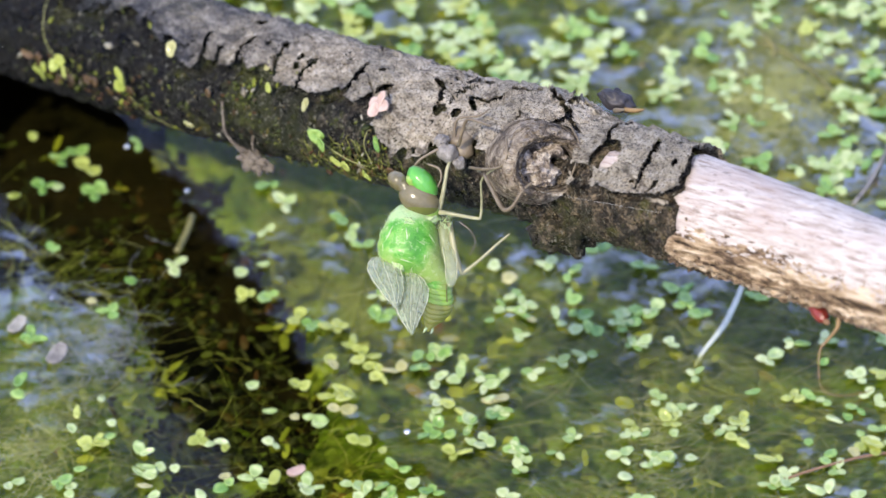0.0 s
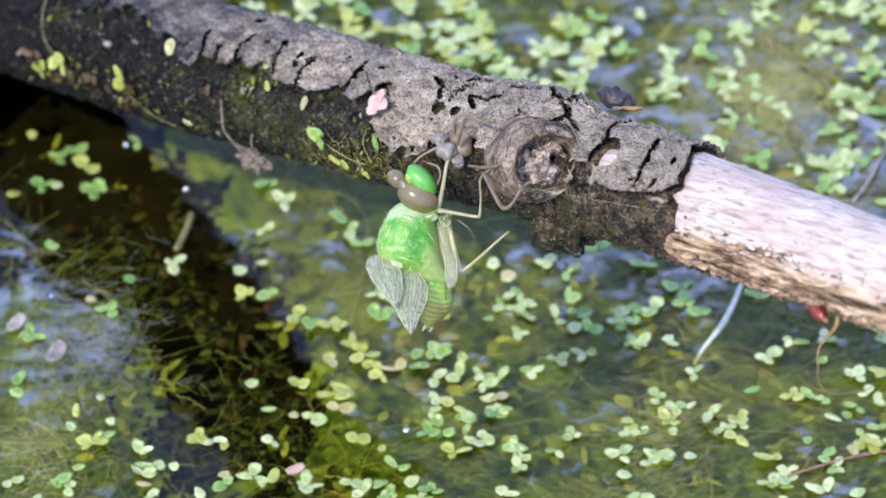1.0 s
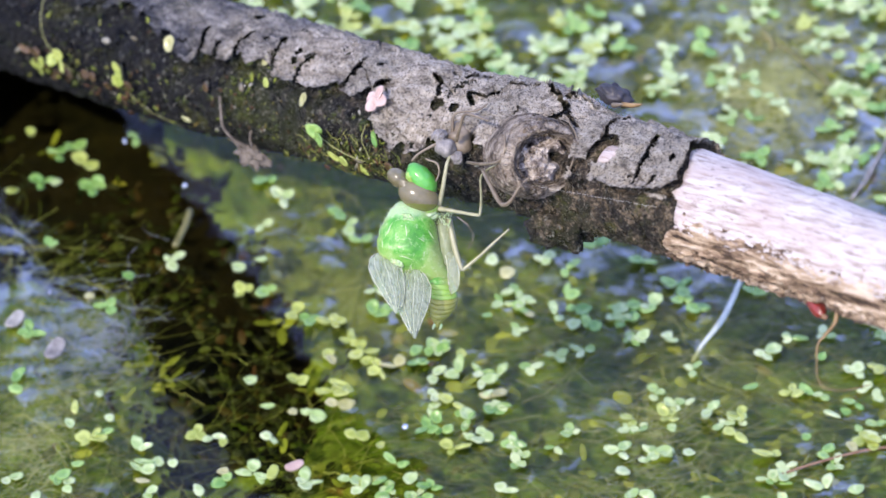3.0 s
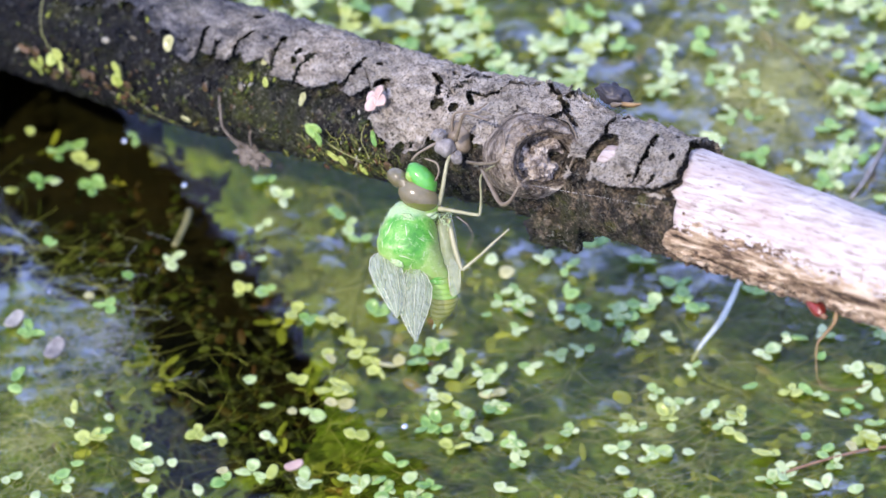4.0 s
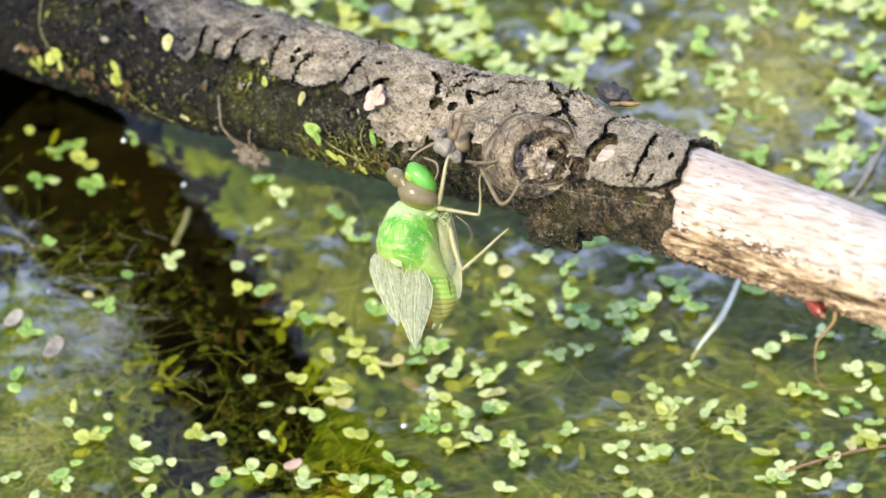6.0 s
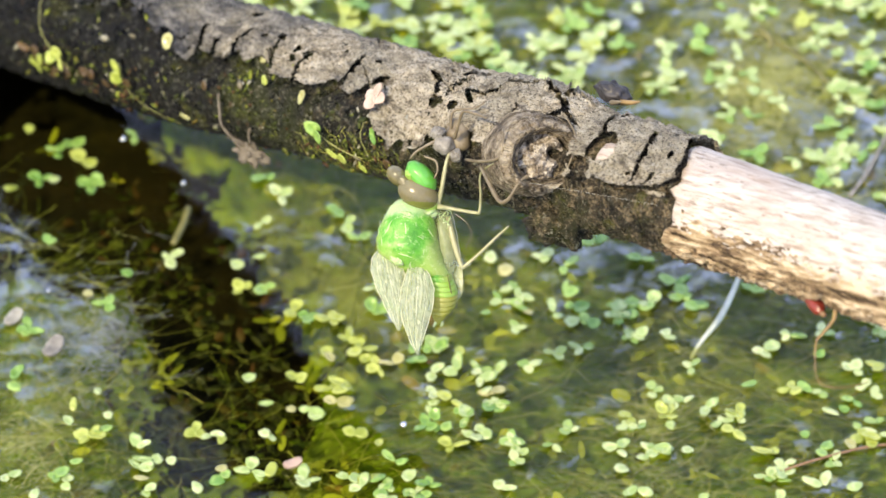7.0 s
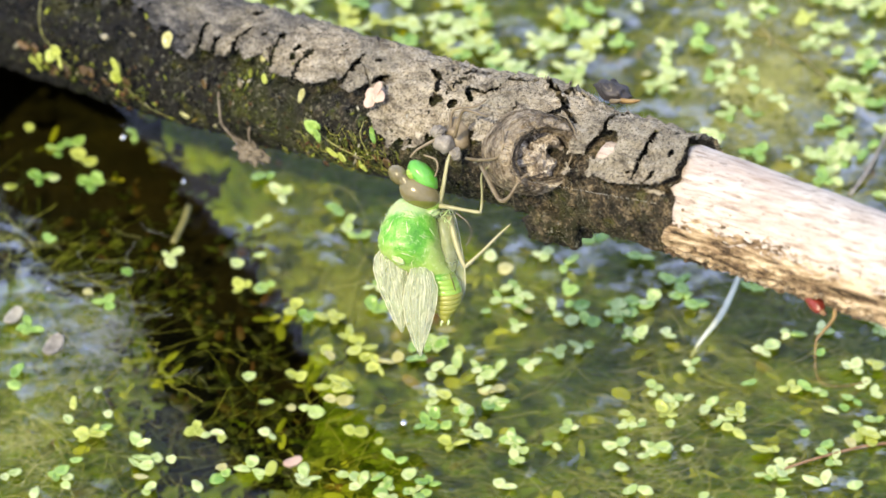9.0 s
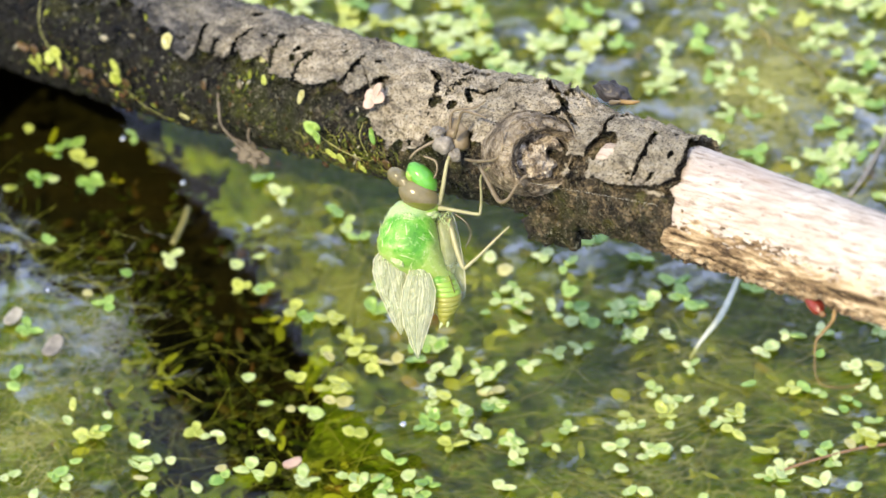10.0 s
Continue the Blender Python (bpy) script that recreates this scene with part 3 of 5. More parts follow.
def branch():
    b = thing("branch", Matrix.Identity(4), "fallen branch with cracked grey bark and a bare pale end", "branch")
    # wood core
    t, th, q = surface(-0.25, 1.35, 620, -180, 180, 260)
    low = np.clip((-th - 30) / 45, 0, 1) * (np.abs(th) < 150)
    rag = fractal(q * (0.8, 2.6, 2.6), 31, 5, 0.7)
    lift = (0.35 * (fractal(q * 0.12, 21, 3) - 0.5) + 0.22 * (fractal(q * (0.5, 2.5, 2.5), 22, 4) - 0.5)
            + low * (3.2 * (rag - 0.5) - 0.3)) - 2.6 * np.clip((np.interp(th, BARK_END_TH, BARK_END_T) - 0.003 - t) * 170, 0, 1) * (1 - np.exp(-((t - 0.7445) / 0.012) ** 4 - ((th - 24) / 20) ** 4))
    me = grid_mesh("wood", on_branch(t[:, :-1], th[:, :-1], lift[:, :-1] * MM), wrap=True)
    me.materials.append(BARE_WOOD)
    me.materials.append(UNDER_WOOD)
    nt, nth = 620, 259
    lowf = ((-th[:-1, :-1] - 24 + 75 * (rag[:-1, :-1] - 0.5)) > 0) & (np.abs(th[:-1, :-1]) < 165)
    if len(me.polygons) == (nt - 1) * nth:
        me.polygons.foreach_set("material_index", lowf.reshape(-1).astype(np.int32))
    part("wood", me, None, b, "bare pale sun-bleached wood")
    # under bark, dark and mossy
    t, th, q = surface(-0.2, 0.845, 800, -180, 180, 360)
    end = np.interp(th, BARK_END_TH, BARK_END_T) + 0.008 * (fractal(q * 0.6, 40, 4) - 0.5)
    lump = 1.5 * (fractal(q * 0.16, 41, 4) - 0.5) + 1.9 * (fractal(q * 0.7, 42, 5, 0.75) - 0.5)
    lift = np.maximum(-0.35 + lump - 1.6 * crack_depth(t, th), -1.05)
    bare = ((t - 0.7455) / 0.012) ** 2 + ((th - 24) / 17) ** 2 + 3.4 * (fractal(q * 0.7, 43, 3) - 0.5)
    lift = lift - 0.9 * np.exp(-((th - np.interp(t, SHEET_T, SHEET_TH) + 1) / 6) ** 2) * np.clip((t - 0.33) * 60, 0, 1) * np.clip((0.54 - t) * 60, 0, 1)
    lift = np.maximum(lift, -1.6)
    lift = np.where(np.hypot((t - 0.694) * 224, (th + 1) * 0.16) < 5.5, np.minimum(lift, -0.4), lift)
    lift = np.where((t < end) & (bare > 1), lift, -3.0)
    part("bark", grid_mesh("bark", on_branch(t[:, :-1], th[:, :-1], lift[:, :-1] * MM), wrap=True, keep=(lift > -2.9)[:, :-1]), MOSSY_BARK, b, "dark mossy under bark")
    # grey outer bark over the upper side
    t, th, q = surface(0.0, 0.84, 900, -50, 165, 330)
    jag = fractal(q * 0.55, 50, 4) - 0.5
    edge = np.interp(t, SHEET_T, SHEET_TH) + np.interp(t, [0.3, 0.36, 0.53, 0.58], [44, 7, 7, 14]) * jag
    end = np.interp(th, BARK_END_TH, BARK_END_T) + 0.008 * (fractal(q * 0.6, 51, 4) - 0.5) - 0.002
    inside = np.minimum((th - edge) / 3.5, (end - t) * 400)
    chip = fractal(q * 0.33, 52, 3)
    inside = np.where((chip > 0.74) & (t > 0.3), -1, inside)
    for ht, hth, ha, hb in ((0.7440, 25, 0.011, 15), (0.732, 1, 0.010, 9), (0.418, 9, 0.011, 8), (0.584, 22, 0.005, 6), (0.599, 22, 0.004, 4), (0.626, -6, 0.008, 9), (0.722, 77, 0.005, 7)):
        torn = ((t - ht) / ha) ** 2 + ((th - hth) / hb) ** 2 + 1.6 * (fractal(q * 0.7, 56, 3) - 0.5)
        inside = np.where(torn < 1, -1, inside)
    round_knot = np.hypot((t - 0.694) * 224, (th + 1) * 0.16) + 1.2 * (fractal(q * 0.5, 66, 3) - 0.5)
    inside = np.minimum(inside, (round_knot - 6.4) * 2.0)
    ridges = fractal(q * (0.45, 1.1, 1.1), 53, 5, 0.68) - 0.5
    bulge = 1.3 * np.exp(-((t - 0.640) / 0.035) ** 2) * np.clip((th - 45) / 40, 0, 1)
    lift = 0.95 + bulge + 0.6 * (fractal(q * 0.13, 54, 3) - 0.5) + 1.15 * ridges + 0.8 * (fractal(q * 1.9, 55, 4, 0.7) - 0.5)
    wave = t * 224 / 4.6 + 0.012 * th + 1.6 * (fractal(q * 0.11, 58, 3) - 0.5)
    step = wave - np.floor(wave)
    some = np.clip((fractal(q * 0.09, 59, 2) - 0.38) * 5, 0, 1)
    lift = lift + 0.7 * some * (1 - step) - 0.3
    split = fractal(q * (0.10, 0.07, 0.07), 57, 4, 0.6)
    seam = np.exp(-((split - 0.47) / 0.005) ** 2) * (fractal(q * 0.2, 71, 2) > 0.5)
    deep = crack_depth(t, th)
    lift = lift - 0.9 * seam + 0.45 * np.exp(-((deep - 0.2) / 0.15) ** 2) * (deep > 0.02) + 0.75 * np.exp(-np.clip(inside, 0, 9) * 0.8)
    open_crack = (deep > 0.40 + 0.5 * (fractal(q * 0.8, 67, 3) - 0.5)) | (seam > 0.9)
    lift = np.where((inside > 0) & ~open_crack, lift, -2.2)
    me = grid_mesh("bark_sheet", on_branch(t, th, np.maximum(lift, -1.3) * MM), keep=lift > -2.1, whole=True)
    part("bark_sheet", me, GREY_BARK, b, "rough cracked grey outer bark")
    knot(b)
    return b


KNOT_AT = (0.0127, -0.0498, 0.0612)


def knot(b):
    """The callus round a lost side shoot, with its broken core, and the flap of bark below."""
    base = Matrix.Translation(Vector(KNOT_AT) + BACK * 0.0020)
    z = (BACK + Vector((0.15, 0, -0.1))).normalized()
    x = (RIGHT - z * RIGHT.dot(z)).normalized()
    m = Matrix.Translation(base.translation) @ Matrix((x, z.cross(x), z)).transposed().to_4x4()
    # callus: a lathe of rolled wood with two lips round the hollow, uneven all round
    prof = np.array([(8.0, -8.0), (7.6, -2.6), (7.1, 0.6), (6.7, 2.4), (6.2, 3.7), (5.7, 4.3), (5.3, 4.2), (5.0, 3.5), (4.7, 3.3), (4.45, 3.4), (4.3, 2.6), (4.2, 1.0), (4.1, -0.6)])
    prof = smooth(prof * (0.84, 1.0), 8)
    a = np.linspace(0, 2 * np.pi, 220, endpoint=False)
    pr, aa = np.meshgrid(np.arange(len(prof)), a, indexing="ij")
    rr, zz = prof[pr, 0], prof[pr, 1]
    ringwise = np.stack([rr + 0.35 * zz, 2.2 * np.cos(aa), 2.2 * np.sin(aa)], -1)
    n1 = fractal(np.stack([rr * 0.25, 1.3 * np.cos(aa), 1.3 * np.sin(aa)], -1), 60, 3) - 0.5
    n2 = fractal(ringwise * (1.5, 1.1, 1.1), 61, 5, 0.68) - 0.5
    n3 = fractal(np.stack([rr * np.cos(aa), rr * np.sin(aa), zz], -1) * 1.1, 62, 4, 0.65) - 0.5
    rr = rr * (1 + 0.24 * n1) + 0.5 * n2 + 0.4 * np.cos(aa + 0.3) + 0.5 * n3
    zz = zz + 2.4 * n1 + 1.9 * n2 + 2.3 * n3 + 0.4 * np.sin(aa * 2 + 1)
    loc = np.stack([rr * np.cos(aa), rr * np.sin(aa) * 0.86, zz], -1) * MM
    mm = np.array(m)
    me = grid_mesh("knot", loc @ mm[:3, :3].T + mm[:3, 3], wrap=True)
    if len(me.vertices) == rr.size:
        me.attributes.new("ringwise", "FLOAT_VECTOR", "POINT").data.foreach_set("vector", ringwise.reshape(-1).astype(np.float32))
    part("knot", me, KNOT_WOOD, b, "rolled grey-brown callus of a lost side shoot")
    # broken core, crumbled on one side
    r = np.linspace(0, 1, 40)
    rr, aa = np.meshgrid(r * 3.7, a, indexing="ij")
    q = np.stack([rr * np.cos(aa), rr * np.sin(aa), 0 * rr], -1)
    h = 2.9 + 4.6 * (fractal(q * 0.75, 64, 5, 0.6) - 0.5) - 0.10 * rr - 1.6 * np.clip(r[:, None] * 6 - 5, 0, 1)
    for hx, hy, deep, wide in ((1.9, 0.3, 3.4, 0.9), (-1.7, 2.6, 3.0, 1.4), (0.4, 3.0, 2.4, 1.0), (-3.2, 0.2, 2.0, 0.7), (-0.4, 0.6, 0.8, 0.4), (2.4, -2.2, 1.6, 0.8)):
        h = h - deep * np.exp(-((q[..., 0] - hx) ** 2 + (q[..., 1] - hy) ** 2) / wide)
    loc = np.stack([q[..., 0], q[..., 1] * 0.98, h], -1) * MM
    part("knot_core", grid_mesh("knot_core", loc @ mm[:3, :3].T + mm[:3, 3], wrap=True), CORE_WOOD, b, "broken tan wood inside the knot")


branch()

# ================= floating duckweed =================
FROND_MESHES = {}


def frond_mesh(mat, kind):
    """A small thick leaf, domed, with a notch where it joins its neighbours; kind varies its outline."""
    if (mat.name, kind) in FROND_MESHES:
        return FROND_MESHES[mat.name, kind]
    rnd = random.Random(kind * 7 + 1)
    ln, wd = rnd.uniform(1.0, 1.55) * MM, rnd.uniform(0.68, 1.05) * MM
    tip, cup = rnd.uniform(-0.1, 0.45), rnd.uniform(-0.2, 0.40) * MM
    n = 14
    bm = bmesh.new()
    rings = []
    for f, z in ((1.0, 0.0), (1.03, 0.16), (0.93, 0.30), (0.6, 0.34), (0.25, 0.30)):
        ring = []
        for i in range(n):
            a = 2 * math.pi * i / n
            k = 1 + tip * math.cos(a) * 0.5 + 0.08 * math.sin(3 * a + kind) + 0.05 * math.sin(5 * a + 2 * kind)
            x, y = math.cos(a) * ln * f * k, math.sin(a) * wd * f * k
            ring.append(bm.verts.new((x + ln * 0.95, y, z * MM * 0.8 + cup * f * f + 0.03 * MM * math.sin(5 * a + kind))))
        rings.append(ring)
    top = bm.verts.new((ln * 0.95, 0, 0.26 * MM))
    for a, b in zip(rings, rings[1:]):
        for i in range(n):
            bm.faces.new((a[i], a[(i + 1) % n], b[(i + 1) % n], b[i]))
    for i in range(n):
        bm.faces.new((rings[-1][i], rings[-1][(i + 1) % n], top))
    bm.faces.new(rings[0][::-1])
    me = bpy.data.meshes.new("frond")
    bm.to_mesh(me)
    bm.free()
    for p in me.polygons:
        p.use_smooth = True
    me.materials.append(mat)
    FROND_MESHES[mat.name, kind] = me
    return me


WEED_WORDS = {"fresh_frond": "fresh green duckweed fronds floating on the pond", "yellowing_frond": "yellow-green duckweed fronds floating on the pond",
              "pale_frond": "pale sunlit duckweed fronds floating on the pond", "withered_frond": "withered cream duckweed frond floating on the pond"}
weed_rnd = random.Random(11)


def weed(x, y, spin, count, mat, z=0.1, m=None, words="", group="duckweed on the pond"):
    """One plant of duckweed, count fronds joined at the middle; x, y in millimetres on the water."""
    t = thing("duckweed", m or pose(x * MM, y * MM, z * MM, 0, 0, spin), words or WEED_WORDS[mat.name], "duckweed", group)
    for k in range(count):
        a = k * (360 / max(count, 3)) + weed_rnd.uniform(-22, 22)
        f = part("frond", frond_mesh(mat, weed_rnd.randrange(14)), None, t)
        f.matrix_local = pose(0, 0, 0.06 * MM * k, weed_rnd.uniform(-16, 16), weed_rnd.uniform(-20, 6), a) @ Matrix.Scale(weed_rnd.uniform(0.62, 1.06), 4)
    return t


def duckweed_mat(name, places, words, size=1.0):
    """Far duckweed, joined: places are x, y in millimetres."""
    vs, fs = [], []
    for x, y in places:
        m = pose(x * MM, y * MM, 0.1 * MM, 0, 0, weed_rnd.uniform(0, 360))
        for k in range(weed_rnd.choice((2, 3, 3, 4))):
            me = frond_mesh(MAT_FROND, weed_rnd.randrange(14))
            f = m @ pose(0, 0, 0.06 * MM * k, weed_rnd.uniform(-9, 9), weed_rnd.uniform(-12, 5), k * 115 + weed_rnd.uniform(-20, 20)) @ Matrix.Scale(size * weed_rnd.uniform(0.8, 1.15), 4)
            o = len(vs)
            vs += [f @ v.co for v in me.vertices]
            fs += [[o + i for i in p.vertices] for p in me.polygons]
    me = bpy.data.meshes.new(name)
    me.from_pydata(vs, [], fs)
    me.polygons.foreach_set("use_smooth", np.ones(len(fs), dtype=bool))
    tagged(part(name, me, MAT_FROND, None), words, "duckweed", kind="stuff")


# the mat beyond the branch, and scattered plants farther out
far_mat = []
for k in range(92):
    u, v = weed_rnd.random(), weed_rnd.random()
    weed(-37 + 60 * u, 46 - 0.30 * 62 * u + 21 * v, weed_rnd.randrange(360), weed_rnd.choice((3, 3, 4)), weed_rnd.choice((FRESH, YELLOW, PALE, PALE)), words="sunlit duckweed plant in the dense mat behind the branch", group="duckweed mat")
for k in range(420):
    a, r = weed_rnd.uniform(0, 2 * math.pi), weed_rnd.uniform(72, 190)
    if abs(r * math.cos(a)) > 70 or abs(r * math.sin(a)) > 62:
        far_mat.append((r * math.cos(a), r * math.sin(a)))
duckweed_mat("duckweed_scatter", far_mat, "scattered duckweed farther out on the pond")
weed(-58.1, 14.2, 150, 3, FRESH)
weed(-57.0, 14.6, 345, 1, PALE)
weed(-50.6, 13.0, 80, 4, FRESH)
weed(-61.7, 13.0, 235, 1, YELLOW)
weed(-56.2, 20.4, 300, 3, FRESH)
weed(-53.8, 21.3, 40, 2, FRESH)
weed(-52.4, 17.7, 5, 2, YELLOW)
weed(-60.6, 26.0, 300, 1, YELLOW)
weed(-44.8, 24.1, 165, 2, FRESH)
weed(-56.7, 0.7, 350, 2, FRESH)
weed(-38.8, -3.0, 145, 3, PALE)
weed(-44.3, -6.5, 120, 1, FRESH)
weed(-47.8, -12.5, 300, 3, FRESH)
weed(-51.1, -9.9, 345, 1, CREAM)
weed(-58.8, -18.4, 350, 4, FRESH)
weed(-60.6, -28.4, 300, 2, FRESH)
weed(-48.4, -29.9, 250, 1, PALE)
weed(-51.8, -34.8, 95, 1, YELLOW)
weed(-46.2, -36.0, 145, 1, PALE)
weed(-52.1, -37.7, 95, 1, PALE)
weed(-49.3, -39.8, 330, 4, YELLOW)
weed(-47.9, -38.3, 245, 2, FRESH)
weed(-42.5, -42.1, 5, 2, PALE)
weed(-40.4, -45.2, 40, 3, PALE)
weed(-37.3, -45.4, 100, 1, PALE)
weed(-42.0, -46.6, 25, 2, PALE)
weed(-40.7, -48.6, 190, 1, CREAM)
weed(-51.9, -45.2, 15, 1, FRESH)
weed(-53.7, -48.0, 170, 3, FRESH)
weed(-52.7, -49.4, 300, 2, PALE)
weed(-56.4, -50.3, 245, 1, PALE)
weed(-41.1, -50.8, 270, 2, PALE)
weed(-60.4, -48.0, 250, 2, PALE)
weed(-34.5, -48.8, 280, 1, PALE)
weed(-34.3, -38.9, 85, 3, YELLOW)
weed(-32.3, -39.4, 230, 2, PALE)
weed(-31.1, -41.4, 60, 1, YELLOW)
weed(-31.4, -46.9, 20, 1, CREAM)
weed(-30.1, -48.6, 85, 2, FRESH)
weed(-26.5, -46.9, 315, 3, PALE)
weed(-25.0, -48.9, 135, 1, PALE)
weed(-24.0, -39.7, 165, 2, PALE)
weed(-19.2, -48.9, 275, 4, PALE)
weed(-23.7, -33.3, 190, 1, PALE)
weed(-21.3, -33.7, 265, 1, CREAM)
weed(-28.2, -27.8, 320, 1, PALE)
weed(-28.5, -9.5, 245, 3, YELLOW)
weed(-25.3, -8.9, 220, 2, FRESH)
weed(-27.1, -2.3, 340, 1, PALE)
weed(-26.0, 5.0, 260, 2, PALE)
weed(-23.2, 10.9, 145, 3, PALE)
weed(-25.7, 14.8, 215, 2, FRESH)
weed(-19.2, -15.5, 15, 3, FRESH)
weed(-15.6, -15.7, 175, 4, YELLOW)
weed(-20.8, -14.3, 100, 2, YELLOW)
weed(-13.1, -19.9, 205, 3, YELLOW)
weed(-11.5, -22.0, 345, 3, YELLOW)
weed(-16.7, -23.7, 65, 1, YELLOW)
weed(-15.5, -24.6, 135, 1, CREAM)
weed(-9.9, -23.7, 170, 2, YELLOW)
weed(-8.9, -25.7, 180, 2, YELLOW)
weed(-6.5, -24.9, 75, 2, CREAM)
weed(-4.7, -22.6, 40, 1, FRESH)
weed(-3.8, -23.7, 305, 1, FRESH)
weed(-2.3, -21.4, 305, 2, FRESH)
weed(-1.0, -22.0, 55, 1, FRESH)
weed(-2.3, -23.7, 220, 1, FRESH)
weed(1.7, -22.8, 40, 1, YELLOW)
weed(-1.5, -26.9, 260, 2, PALE)
weed(2.1, -26.4, 95, 2, PALE)
weed(-1.1, -31.1, 10, 3, PALE)
weed(1.3, -32.2, 185, 2, YELLOW)
weed(-2.1, -33.3, 270, 2, PALE)
weed(5.3, -28.1, 265, 2, PALE)
weed(7.6, -26.9, 75, 1, PALE)
weed(5.2, -31.0, 25, 1, PALE)
weed(6.8, -31.3, 25, 2, CREAM)
weed(7.0, -33.9, 240, 2, FRESH)
weed(8.8, -29.6, 210, 1, CREAM)
weed(2.5, -35.2, 350, 2, FRESH)
weed(4.4, -35.6, 175, 1, PALE)
weed(-15.4, -30.4, 320, 3, YELLOW)
weed(-13.4, -29.6, 150, 2, YELLOW)
weed(-15.0, -33.1, 20, 2, CREAM)
weed(-18.2, -34.2, 195, 2, PALE)
weed(-20.6, -28.4, 0, 2, YELLOW)
weed(-12.2, -39.7, 45, 2, YELLOW)
weed(-9.0, -42.0, 65, 1, YELLOW)
weed(-2.3, -37.9, 340, 3, FRESH)
weed(-0.3, -38.5, 20, 2, FRESH)
weed(-0.7, -36.7, 125, 1, FRESH)
weed(1.3, -41.7, 260, 3, YELLOW)
weed(4.4, -39.7, 185, 2, PALE)
weed(6.0, -38.5, 165, 2, PALE)
weed(9.9, -40.8, 95, 3, FRESH)
weed(-6.6, -45.2, 25, 2, FRESH)
weed(-3.9, -47.1, 215, 1, PALE)
weed(-12.9, -48.0, 200, 2, PALE)
weed(-10.1, -48.0, 230, 2, YELLOW)
weed(-11.3, -50.3, 85, 2, PALE)
weed(-7.8, -47.4, 240, 1, FRESH)
weed(-8.2, -50.3, 240, 2, FRESH)
weed(-5.0, -50.8, 290, 1, FRESH)
weed(-1.9, -49.7, 330, 3, FRESH)
weed(-3.1, -51.4, 245, 2, FRESH)
weed(8.3, -50.5, 355, 2, PALE)
weed(6.8, -3.7, 65, 1, PALE)
weed(7.9, -4.8, 320, 1, CREAM)
weed(14.3, -2.5, 170, 3, PALE)
weed(17.5, -4.4, 275, 2, FRESH)
weed(11.3, -13.1, 150, 2, FRESH)
weed(12.7, -11.0, 190, 1, PALE)
weed(12.1, -13.8, 275, 1, CREAM)
weed(6.9, -14.3, 165, 1, FRESH)
weed(17.4, -10.1, 330, 2, FRESH)
weed(19.0, -12.6, 190, 2, FRESH)
weed(15.7, -14.5, 350, 2, PALE)
weed(19.1, -15.7, 215, 1, PALE)
weed(20.5, -16.9, 5, 2, FRESH)
weed(24.2, -14.3, 265, 2, PALE)
weed(26.2, -12.5, 200, 2, FRESH)
weed(28.0, -13.2, 10, 2, FRESH)
weed(25.4, -15.6, 240, 2, FRESH)
weed(29.8, -12.7, 85, 2, PALE)
weed(22.0, 0.5, 35, 2, FRESH)
weed(28.4, -2.5, 210, 2, FRESH)
weed(33.2, -8.3, 295, 3, FRESH)
weed(34.1, -11.0, 225, 3, FRESH)
weed(36.0, -12.1, 225, 2, FRESH)
weed(27.7, -19.3, 175, 3, PALE)
weed(31.3, -19.2, 310, 2, PALE)
weed(44.0, -9.5, 10, 2, FRESH)
weed(45.6, -22.6, 35, 3, PALE)
weed(52.8, -23.4, 10, 1, FRESH)
weed(31.4, -35.6, 235, 4, YELLOW)
weed(26.6, -36.2, 160, 2, YELLOW)
weed(36.9, -34.4, 290, 2, PALE)
weed(41.3, -35.1, 190, 3, YELLOW)
weed(40.8, -38.5, 200, 2, YELLOW)
weed(32.1, -38.5, 110, 1, PALE)
weed(29.8, -42.5, 230, 2, PALE)
weed(31.8, -43.0, 115, 2, PALE)
weed(28.8, -44.1, 200, 1, PALE)
weed(34.8, -42.4, 235, 1, PALE)
weed(24.5, -42.5, 165, 3, PALE)
weed(26.0, -46.4, 190, 1, PALE)
weed(26.9, -50.4, 240, 2, PALE)
weed(45.8, -43.6, 65, 2, YELLOW)
weed(47.4, -47.5, 15, 3, PALE)
weed(49.0, -30.3, 80, 3, YELLOW)
weed(44.2, -29.1, 195, 1, FRESH)
weed(53.2, -33.9, 320, 1, PALE)
weed(52.1, -31.0, 140, 1, FRESH)
weed(58.0, -26.3, 170, 3, PALE)
weed(61.5, -25.2, 150, 2, YELLOW)
weed(57.6, -32.5, 205, 2, FRESH)
weed(56.9, -35.1, 115, 1, FRESH)
weed(52.9, -42.5, 275, 2, FRESH)
weed(54.0, -44.8, 60, 1, FRESH)
weed(53.0, -49.9, 65, 2, PALE)
weed(58.5, -49.4, 205, 1, PALE)
weed(58.9, -39.7, 210, 3, YELLOW)
weed(60.4, -41.2, 140, 2, YELLOW)
weed(56.5, -40.6, 280, 1, CREAM)
weed(51.0, -40.1, 105, 1, FRESH)
weed(24.8, 47.6, 50, 2, PALE)
weed(26.4, 44.6, 215, 3, FRESH)
weed(33.1, 43.8, 135, 3, PALE)
weed(37.3, 46.1, 285, 2, FRESH)
weed(38.9, 43.5, 170, 2, FRESH)
weed(43.9, 41.9, 140, 2, PALE)
weed(33.1, 38.4, 75, 3, PALE)
weed(33.7, 36.4, 20, 3, PALE)
weed(29.6, 37.4, 335, 1, CREAM)
weed(39.7, 37.1, 120, 2, FRESH)
weed(48.4, 52.8, 200, 2, FRESH)
weed(54.2, 50.2, 115, 3, YELLOW)
